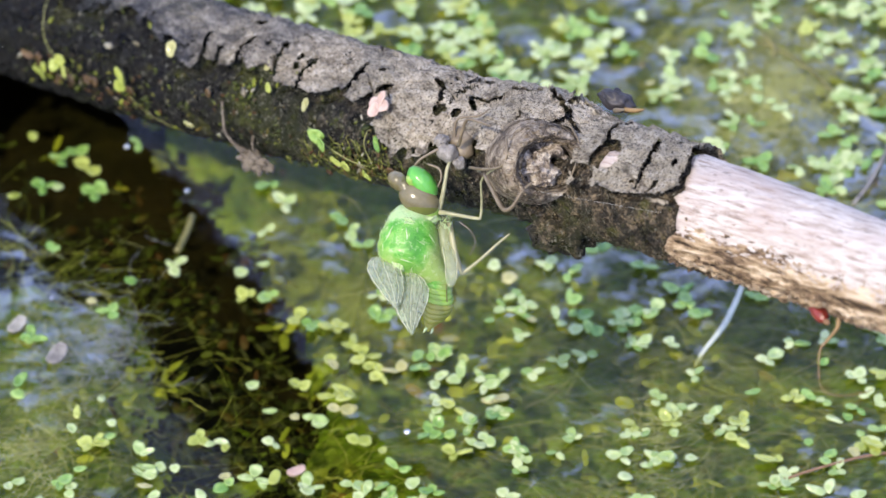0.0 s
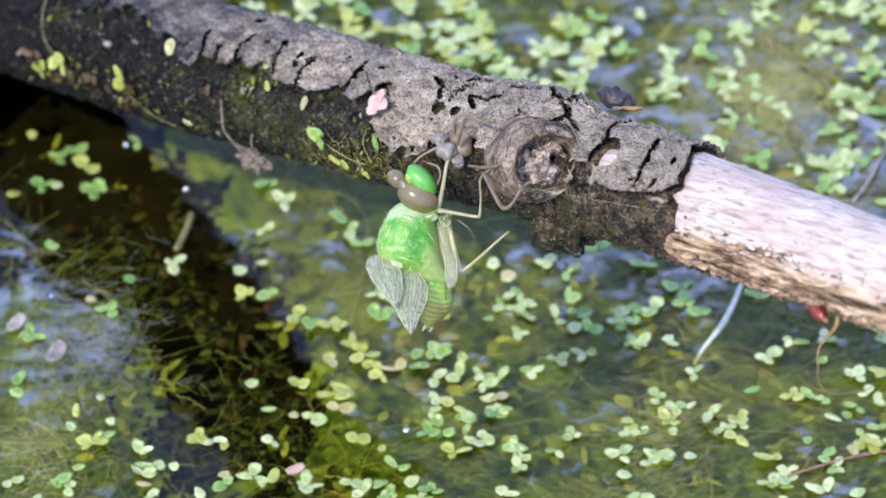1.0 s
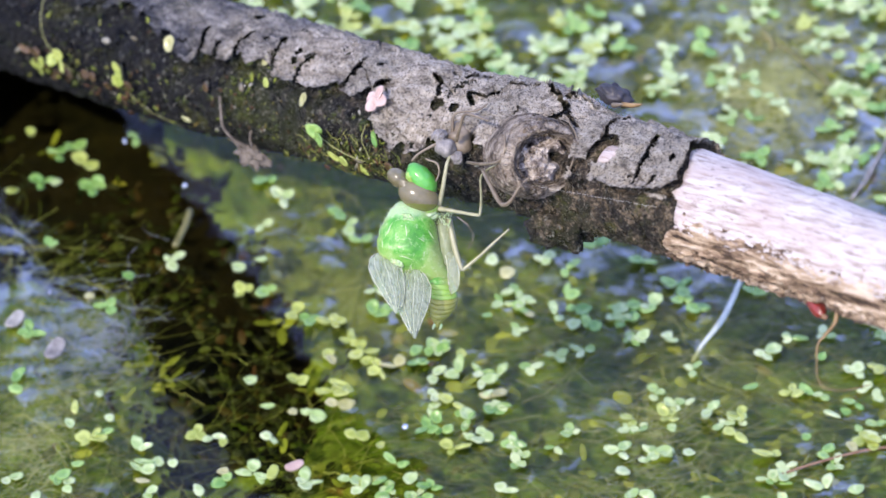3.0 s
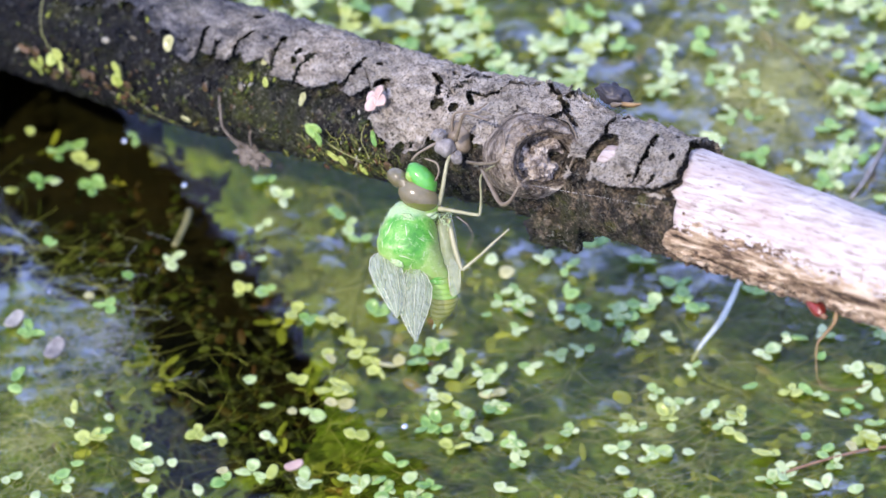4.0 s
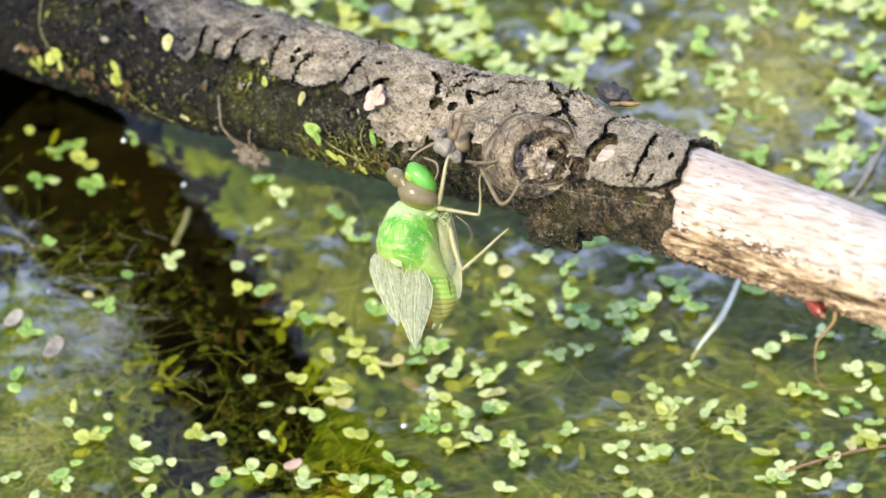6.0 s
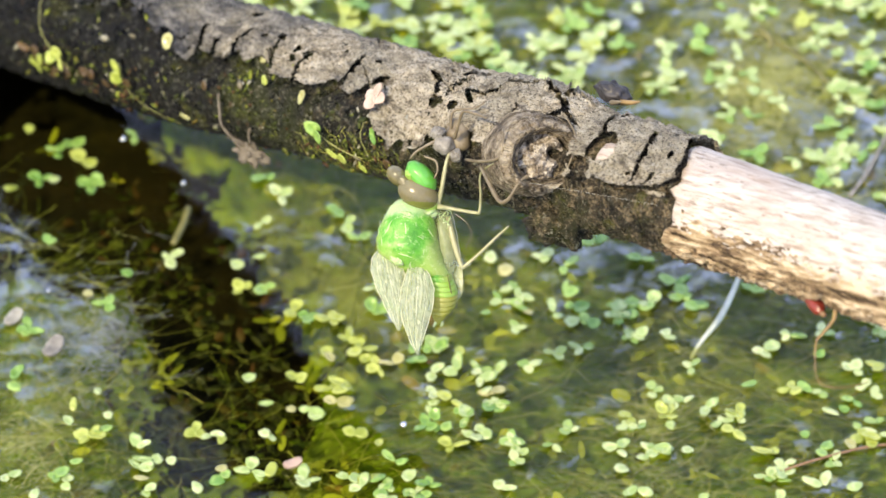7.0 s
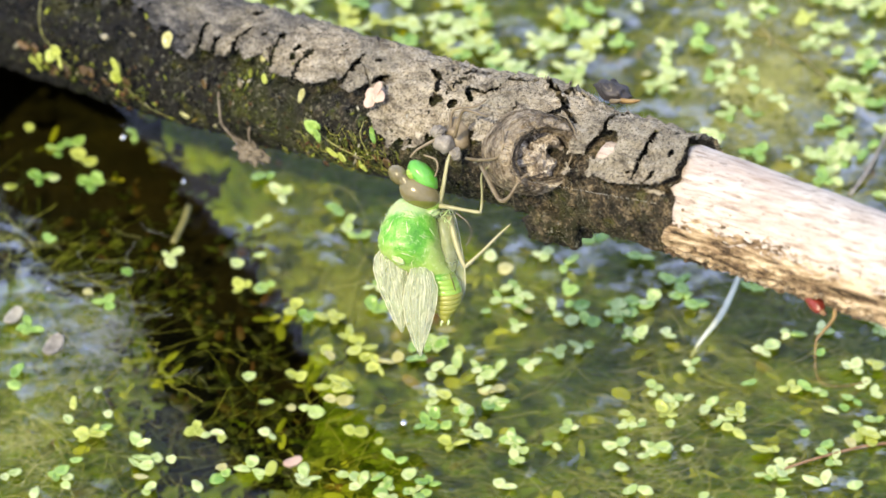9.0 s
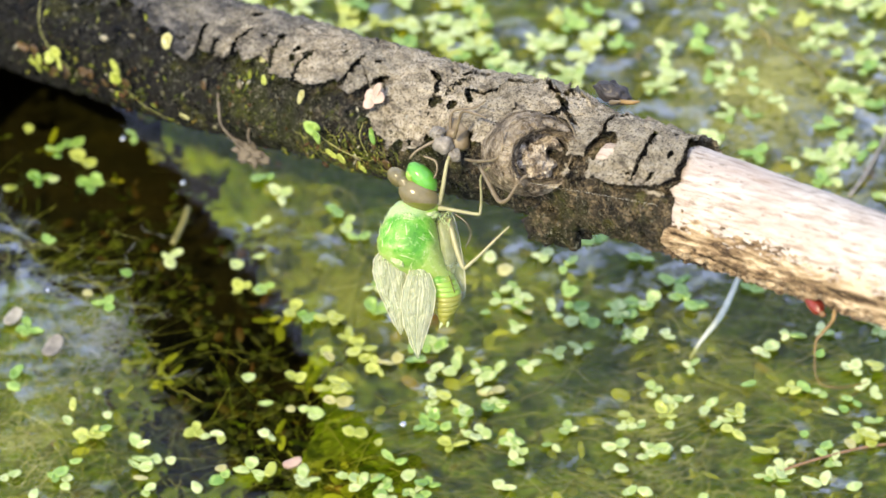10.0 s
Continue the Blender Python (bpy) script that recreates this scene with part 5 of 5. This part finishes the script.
CLEAR_WING = plain("clear_wing", (0.40, 0.46, 0.26), (0.62, 0.66, 0.44), 500, 0.2, 0.6, (3, 0.6, 1), 0.0001, Alpha=0.34, Coat_Weight=0.4)
FLANK_SKIN = plain("flank_skin", (0.26, 0.32, 0.12), (0.50, 0.55, 0.34), 300, 0.22, 0.5, None, 0.0002, Alpha=0.55, Coat_Weight=0.4)
SEAM_SKIN = plain("seam_skin", (0.06, 0.07, 0.015), (0.13, 0.14, 0.03), 400, 0.5)
LIME_TIP = plain("ochre_skin", (0.15, 0.18, 0.03), (0.28, 0.29, 0.06), 260, 0.35, 0.5, None, 0.0001, Coat_Weight=0.3)
FLY, ABDOMEN, WING_A, WING_B, WING_C, HIND_LEG = dragonfly()


# ================= the cast skin on the knot =================
def cast_skin():
    s = thing("cast_skin", facing(*FLY_AT), "empty tan dragonfly larva skin clinging to the bark", "insect skin")
    z0 = -60

    def limb(words, *pts):
        part("leg", stalk([(*g(x, y, z), 0.8 * r * K) for x, y, z, r in pts], 8, 5), HUSK, s, words)
    part("head", ellipse(788, 262, 14, 20, 17, 16, -20, lambda n: 1 + 0.08 * math.sin(6 * n.x)), HUSK_GREY, s, "hollow grey husk of the head")
    part("eye", ellipse(776, 240, 14, 13, 11, 12, 20, lumpy(31, 0.25)), HUSK_GREY, s, "grey empty eye cap")
    part("eye", ellipse(808, 280, 18, 11, 12, 11, 0, lumpy(32, 0.25)), HUSK_GREY, s, "grey empty eye cap")
    part("back", ellipse(812, 246, 0, 22, 30, 16, 10, lambda n: 1 + 0.1 * math.sin(7 * n.y)), HUSK, s, "split brown back of the skin")
    limb("thin tan leg", (728, 286, 12, 3), (738, 274, 20, 3), (758, 262, 22, 3.4), (778, 252, 18, 3.6))
    limb("thin tan leg", (752, 282, 24, 2.4), (772, 290, 30, 2.8), (776, 306, 32, 2.4), (770, 322, 32, 2))
    limb("thin tan leg", (806, 250, 30, 4.4), (814, 222, 60, 4.0), (822, 204, 80, 3.8), (842, 208, 100, 3.4), (862, 216, 130, 2.4))
    limb("thin tan leg", (800, 240, 8, 4), (800, 214, 14, 3.6), (808, 200, 16, 3), (842, 196, 16, 2.6), (862, 184, 10, 1.8))
    limb("thin tan leg", (826, 288, 40, 3.6), (852, 292, 120, 3.4), (880, 288, 190, 3.2), (890, 266, 200, 3.0), (890, 236, 185, 2.4))
    limb("thick tan leg", (852, 302, 110, 4.6), (866, 330, 160, 5.0), (884, 362, 190, 5.0), (900, 358, 210, 4.2), (918, 330, 220, 3.6), (934, 316, 215, 2.8))
    limb("thin tan leg", (1000, 214, 190, 2), (1016, 246, 205, 2.4), (1012, 280, 205, 2.4), (1002, 306, 200, 1.8))
    limb("thin curled thread", (808, 384, 20, 1.5), (828, 400, 24, 1.2), (836, 420, 22, 1.0), (826, 444, 20, 0.8))
    return s


cast_skin()


# ================= scraps on the branch =================
def flap():
    """Chunk of bark hanging under the knot."""
    f = thing("bark_flap", Matrix.Identity(4), "dark ragged lump of bark hanging under the knot", "bark")
    c = Vector(on_branch(0.694, -78, -0.0008))
    def rag(n):
        return 1 + 0.9 * (noise.fractal(n * 1.9, 1.0, 2.0, 4) * 0.5)
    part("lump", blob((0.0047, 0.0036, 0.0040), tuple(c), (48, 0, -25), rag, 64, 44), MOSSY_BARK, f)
    return f


def stub():
    """Broken chip of bark sticking up on the top of the branch."""
    s = thing("bark_chip", on_frame(0.700, 88, 0.0022), "black curled chip of bark on top of the branch", "bark")
    def rag(n):
        return 1 + 0.28 * noise.fractal(n * 2.0, 1.0, 2.0, 3)
    part("chip", blob((0.0026, 0.0016, 0.0014), (-0.0004, 0, 0.001), (0, 10, 20), rag, 40, 26), SHADOW_CHIP, s)
    part("splinter", stalk([(0.0016, 0, 0, 0.0004), (0.0034, 0.0006, 0.0004, 0.0003), (0.0050, 0.0004, 0.0008, 0.0001)], 6, 4), ROOT, s, "tan splinter")
    part("splinter", stalk([(0.001, -0.001, -0.0004, 0.0004), (0.0026, -0.0016, -0.0002, 0.0003), (0.0040, -0.002, 0.0001, 0.0001)], 6, 4), HUSK, s, "tan splinter")
    return s


flap()
stub()


def petals():
    """Four dry duckweed leaves stuck to the bark like a little flower."""
    weed(0, 0, 0, 4, PETAL, m=on_frame(0.539, 10, 0.0022, 75), words="dry pinkish-white duckweed plant stuck to the bark", group="duckweed on the bark")


petals()
weed(0, 0, 0, 4, FRESH, m=on_frame(0.487, -28, 0.0016, 70), words="fresh green duckweed plant stuck to the bark", group="duckweed on the bark")
weed(0, 0, 0, 1, FRESH, m=on_frame(0.542, -26, 0.0013, 110), words="single green duckweed frond stuck to the bark", group="duckweed on the bark")
weed(0, 0, 0, 2, YELLOW, m=on_frame(0.501, -47, 0.0013, 10), words="yellowing duckweed stuck to the bark", group="duckweed on the bark")
weed(0, 0, 0, 1, YELLOW, m=on_frame(0.513, -51, 0.0008, -30), words="yellowing duckweed stuck to the bark", group="duckweed on the bark")
weed(0, 0, 0, 1, CREAM, m=on_frame(0.335, 3, 0.0012, 100), words="withered tan duckweed frond stuck to the bark", group="duckweed on the bark")
weed(0, 0, 0, 1, YELLOW, m=on_frame(0.429, -3, 0.0006, 100), words="yellowing duckweed stuck to the bark", group="duckweed on the bark")
weed(0, 0, 0, 1, CREAM, m=on_frame(0.465, -10, 0.0006, 90), words="withered tan duckweed frond stuck to the bark", group="duckweed on the bark")
weed(0, 0, 0, 3, YELLOW, m=on_frame(0.236, -30, 0.0013, 80), words="yellow-green duckweed stuck to the dark bark", group="duckweed on the bark")
weed(0, 0, 0, 3, YELLOW, m=on_frame(0.214, -42, 0.0013, 40), words="yellow-green duckweed stuck to the dark bark", group="duckweed on the bark")
weed(0, 0, 0, 2, YELLOW, m=on_frame(0.296, -28, 0.0013, 100), words="yellow-green duckweed stuck to the dark bark", group="duckweed on the bark")
weed(0, 0, 0, 1, CREAM, m=on_frame(0.344, -52, 0.0008, 10), words="withered tan duckweed frond stuck to the bark", group="duckweed on the bark")
weed(0, 0, 0, 1, CREAM, m=on_frame(0.416, 14, 0.0002, 60), words="withered tan duckweed frond stuck to the bark", group="duckweed on the bark")

weed(0, 0, 0, 2, BROWN, m=on_frame(0.205, -34, 0.0006, 20), words="brown rotten leaf scrap stuck to the dark bark", group="leaf scraps on the bark")
weed(0, 0, 0, 2, BROWN, m=on_frame(0.228, -48, 0.0006, 70), words="brown rotten leaf scrap stuck to the dark bark", group="leaf scraps on the bark")
weed(0, 0, 0, 1, BROWN, m=on_frame(0.243, -44, 0.0006, 130), words="brown rotten leaf scrap stuck to the dark bark", group="leaf scraps on the bark")
weed(0, 0, 0, 2, BROWN, m=on_frame(0.258, -40, 0.0006, 20), words="brown rotten leaf scrap stuck to the dark bark", group="leaf scraps on the bark")
weed(0, 0, 0, 1, BROWN, m=on_frame(0.275, -46, 0.0006, 80), words="brown rotten leaf scrap stuck to the dark bark", group="leaf scraps on the bark")
weed(0, 0, 0, 1, BROWN, m=on_frame(0.300, -36, 0.0006, 150), words="brown rotten leaf scrap stuck to the dark bark", group="leaf scraps on the bark")
weed(0, 0, 0, 1, BROWN, m=on_frame(0.372, -20, 0.0006, 40), words="brown rotten leaf scrap stuck to the dark bark", group="leaf scraps on the bark")
weed(0, 0, 0, 1, BROWN, m=on_frame(0.535, -34, 0.0006, 80), words="brown rotten leaf scrap stuck to the dark bark", group="leaf scraps on the bark")
weed(0, 0, 0, 2, BROWN, m=on_frame(0.548, -50, 0.0006, 10), words="brown rotten leaf scrap stuck to the dark bark", group="leaf scraps on the bark")


def red_bud():
    b = thing("red_bud", on_frame(0.945, -84, -0.0004), "small dark red bud under the bare wood", "bud")
    part("bud", blob((0.0022, 0.0010, 0.0010), (0, 0, 0.0007), (0, -20, 0), lambda n: 1 - 0.22 * n.x + 0.10 * noise.fractal(n * 2.0, 1.0, 2.0, 3), 24, 16), RED_HUSK, b)
    part("tip", blob((0.0006, 0.0004, 0.0004), (0.0019, 0, 0.0014), (0, 0, 0), None, 14, 10), DULL_ROOT, b, "brown tip")


def root():
    """A tan rootlet that hangs from the bare wood to the water."""
    r = thing("rootlet", facing(0.0504, -0.0951, 0.0746), "thin tan rootlet hanging from the bare wood", "root")
    j = 0.0724 * MM
    part("strand", stalk([(0, 6 * j, 0, 5 * j), (-4 * j, -18 * j, 0, 3.6 * j), (-22 * j, -40 * j, 0, 2.6 * j), (-34 * j, -56 * j, 0, 2 * j), (-36 * j, -90 * j, 0, 1.2 * j),
                          (-33 * j, -118 * j, 0, 1.2 * j), (-18 * j, -134 * j, 0, 1.2 * j), (20 * j, -136 * j, 0, 1.0 * j), (60 * j, -126 * j, 0, 0.8 * j)], 7, 6, None, 0.2), ROOT, r)


def reed():
    """A pale stem that leans out of the water under the bare wood."""
    r = thing("pale_stem", pose(0.0352, -0.0226, 0), "pale broken plant stem lying in the water", "stem")
    part("stem", stalk([(0, 0, -0.001, 0.0002), (0.0015, 0.0022, 0.0002, 0.0003), (0.0042, 0.0068, 0.0004, 0.00045), (0.0062, 0.0120, 0.0006, 0.0004), (0.0075, 0.0165, 0.0006, 0.0003)], 8, 5), REED, r)


def husk_scrap():
    """A torn old skin caught on the underside of the bark."""
    s = thing("skin_scrap", facing(*on_branch(0.3964, -62, 0.0010)), "torn tan scrap of insect skin caught on the bark", "insect skin")
    j = 0.079 * MM
    def rag(n):
        return 1 + 0.8 * noise.fractal(n * 2.2, 1.0, 2.0, 4)
    part("scrap", blob((26 * j, 15 * j, 8 * j), (18 * j, -24 * j, 8 * j), (0, 0, -30), rag, 40, 26), OLD_HUSK, s)
    for pts in ([(12, -8, 10), (-14, 6, 16), (-34, 28, 14), (-38, 56, 10), (-40, 84, 6)], [(16, -6, 10), (14, 14, 14), (22, 40, 10), (30, 60, 4)], [(4, -14, 10), (-10, -2, 14), (-24, 14, 14)]):
        part("leg", stalk([(x * j, y * j, z * j, 2.6 * j) for x, y, z in pts], 7, 5), OLD_HUSK, s)


def petal(x, y, spin, ln, mat, words, name="petal"):
    """A boat-shaped scrap floating on the water."""
    p = thing(name, pose(x * MM, y * MM, 0.2 * MM, 0, 0, spin), words, "petal")
    bm = blob((ln * MM, ln * 0.42 * MM, 0.5 * MM), (0, 0, 0), (0, 0, 0), lambda n: 1 - 0.25 * abs(n.x) ** 3, 24, 12)
    for v in bm.verts:
        v.co.z += 10 * v.co.x ** 2 / (ln * MM) * 0.04 + 0.25 * MM * (v.co.y / (0.42 * ln * MM)) ** 2
    part("blade", bm, mat, p)


def silk():
    s = thing("silk_thread", Matrix.Identity(4), "single pale strand of spider silk across the bark", "thread")
    a, b = Vector(on_branch(0.70, -20, 0.004)), Vector(on_branch(0.815, -12, 0.0012))
    part("strand", stalk([(*a, 0.000012), (*(a * 0.5 + b * 0.5), 0.000012), (*b, 0.000012)], 5, 4), SILK, s)


def moss():
    """Short olive fibres and crumbs in the hollows of the under bark."""
    rnd = random.Random(31)
    bm = bmesh.new()
    for k in range(190):
        t, th = rnd.uniform(0.24, 0.56), max(min(rnd.gauss(-34, 20), 2), -80)
        crumb = rnd.random() < 0.4
        if not crumb:
            t, th = rnd.gauss(0.505, 0.03), max(min(rnd.gauss(-46, 9), -20), -70)
        a, ln = rnd.uniform(0, 6.28), 0.00012 if crumb else rnd.uniform(0.0004, 0.0009)
        pts = []
        for i in range(3 if crumb else 5):
            pts.append((*on_branch(t, th, 0.0003 + rnd.uniform(0, 0.0004)), rnd.uniform(0.00004, 0.00010) if crumb else rnd.uniform(0.00003, 0.00006)))
            a += rnd.gauss(0, 0.5)
            t, th = t + ln * math.cos(a) / 0.224, th + math.degrees(ln * math.sin(a) / 0.009)
        stalk(pts, 4, 2, bm)
    tagged(part("moss", bm, MOSS, None), "olive moss fibres and crumbs on the dark under bark", "moss", kind="stuff")


def litter():
    """Small torn leaves, husks and crumbs stuck to the wet under bark, thickest in three drifts."""
    rnd = random.Random(47)
    bm = bmesh.new()
    drifts = ((0.235, -36, 0.022, 11, 130), (0.30, -44, 0.018, 12, 90), (0.405, -12, 0.014, 16, 70), (0.515, -46, 0.020, 9, 150), (0.535, -18, 0.010, 12, 60), (0.42, -40, 0.075, 20, 100), (0.27, 10, 0.045, 22, 60))
    for ct, cth, st, sth, count in drifts:
        for k in range(count):
            t, th = rnd.gauss(ct, st), max(min(rnd.gauss(cth, sth), 34), -86)
            ln = rnd.choice((0.12, 0.16, 0.2, 0.3, 0.45, 0.7)) * rnd.uniform(0.8, 1.4) * MM
            wd = ln * rnd.uniform(0.25, 0.6)
            m = on_frame(t, th, rnd.uniform(0.0004, 0.0011), rnd.uniform(0, 360)) @ pose(0, 0, 0, rnd.uniform(-40, 40), rnd.uniform(-45, 45), 0)
            top = [bm.verts.new(m @ Vector((ln * math.cos(a) * rnd.uniform(0.75, 1.1), wd * math.sin(a) * rnd.uniform(0.75, 1.1), 0.08 * MM))) for a in (6.283 * i / 7 for i in range(7))]
            mid = bm.verts.new(m @ Vector((0, 0, 0.16 * MM)))
            low = bm.verts.new(m @ Vector((0, 0, -0.12 * MM)))
            for i in range(7):
                bm.faces.new((top[i], top[(i + 1) % 7], mid))
                bm.faces.new((top[(i + 1) % 7], top[i], low))
    tagged(part("leaf_litter", bm, LITTER, None), "torn green and brown leaf scraps stuck to the wet bark", "leaf litter", kind="stuff")


def fibre(pts, words):
    """A plant thread lying along the bark: rows of place along, turn round, lift in millimetres, radius in millimetres."""
    f = thing("plant_thread", Matrix.Identity(4), words, "thread", "threads on the bark")
    part("strand", stalk([(*on_branch(t, th, h * MM), 0.45 * r * MM) for t, th, h, r in pts], 6, 5), MOSS_PALE, f)


moss()
litter()
fibre([(0.205, 30, 1.2, 0.1), (0.212, 5, 1.5, 0.13), (0.222, -18, 1.6, 0.13), (0.245, -38, 1.2, 0.1)], "yellow-green plant thread lying on the dark bark")
fibre([(0.29, -20, 0.6, 0.12), (0.296, -40, 0.8, 0.12), (0.312, -55, 0.8, 0.09), (0.335, -66, 0.6, 0.06)], "yellow-green plant thread lying on the dark bark")
fibre([(0.47, -22, 0.8, 0.12), (0.49, -34, 1.2, 0.14), (0.51, -42, 1.2, 0.14), (0.53, -46, 0.8, 0.1)], "thin olive plant thread lying on the bark")
fibre([(0.528, -8, 0.8, 0.12), (0.526, -24, 1.2, 0.14), (0.53, -40, 1.0, 0.12)], "thin olive plant thread lying on the bark")
red_bud()
root()
reed()
husk_scrap()
silk()


# ================= motion =================
def motions():
    base = facing(*FLY_AT)

    def slip(dx, dy, roll=0.0):
        return base @ Matrix.Translation((dx * K, -dy * K, 0)) @ pose(0, 0, 0, 0, 0, roll)

    walk(FLY, [(0.0, slip(-3.5, -3.5)), (1.0, slip(-3.5, -3.5)), (2.0, slip(-2.5, -2)), (2.5, slip(-1.5, -1)), (4.0, slip(0, 0)), (5.5, slip(0, 0.5)), (7.0, slip(1, 0.5)),
               (7.5, slip(1, 1)), (8.0, slip(3.5, 1)), (9.0, slip(3.5, 1.5)), (10.0, slip(3, 3))])
    at = Matrix.Translation(g(762, 470, -8))
    walk(ABDOMEN, [(0.0, at @ pose(0, 0, 0, 0, 0, -9)), (1.5, at @ pose(0, 0, 0, 0, 0, -9)), (2.0, at @ pose(0, 0, 0, 0, 0, -3)), (4.0, at), (5.5, at),
                   (7.0, at @ pose(0, 0, 0, 0, 0, 1)), (8.0, at @ pose(0, 0, 0, 0, 0, 6)), (10.0, at @ pose(0, 0, 0, 0, 0, 6))])

    def hang(root, z0, rows):
        return [(t, Matrix.Translation(g(root[0] + dx, root[1] + dy, z0)) @ pose(0, 0, 0, pitch, yaw, roll)) for t, dx, dy, yaw, roll, pitch in rows]

    walk(WING_A, hang((690, 455), 6, [(0.0, -10, 0, 0, 0, -54), (1.5, -10, 0, 0, 0, -52), (2.5, -8, 0, 0, 0, -48), (4.0, -6, 0, 0, 0, -40), (5.5, -4, 0, 0, 0, -33), (7.0, -2, 0, 0, 0, -16), (8.0, 0, 0, 0, 0, -4), (10.0, 0, 0, 0, 0, 0)]))
    walk(WING_B, hang((738, 476), 20, [(0.0, -14, 6, 0, 2, -50), (1.5, -13, 6, 0, 2, -48), (2.5, -10, 5, 0, 2, -45), (4.0, -7, 4, 0, 2, -39), (5.5, -5, 3, 0, 1, -33), (7.0, -2, 1, 0, 1, -15), (8.0, 2, 0, 0, 1, -4), (10.0, 0, 0, 0, 0, 0)]))
    walk(WING_C, hang((800, 385), -30, [(0.0, -8, 0, 0, -3, -40), (2.5, -5, 0, 0, -2, -30), (5.0, -2, 0, 0, -1, -16), (7.5, 0, 0, 0, 0, -4), (10.0, 1, 0, 0, 1, 0)]))
    at2 = Matrix.Translation(g(797, 400, 8))
    walk(HIND_LEG, [(0.0, at2 @ pose(0, 0, 0, 0, 0, -1)), (2.5, at2 @ pose(0, 0, 0, 0, 0, 0)), (5.0, at2), (7.0, at2 @ pose(0, 0, 0, 0, 0, 1)), (8.0, at2 @ pose(0, 0, 0, 0, 0, 2)), (10.0, at2 @ pose(0, 0, 0, 0, 0, 2))])


petal(-20.8, -45.6, 30, 1.9, PETAL, "pinkish dry petal floating on the pond")
petal(-23.8, -47.0, 75, 1.9, YELLOW, "yellow-green leaf scrap floating on the pond", "leaf_scrap")
petal(-60.9, -15.6, 62, 2.5, PALE_HUSK, "pale boat-shaped seed husk floating on the pond", "seed_husk")
petal(-55.0, -21.8, 68, 3.0, HUSK_GREY, "grey boat-shaped seed husk floating on the pond", "seed_husk")
motions()
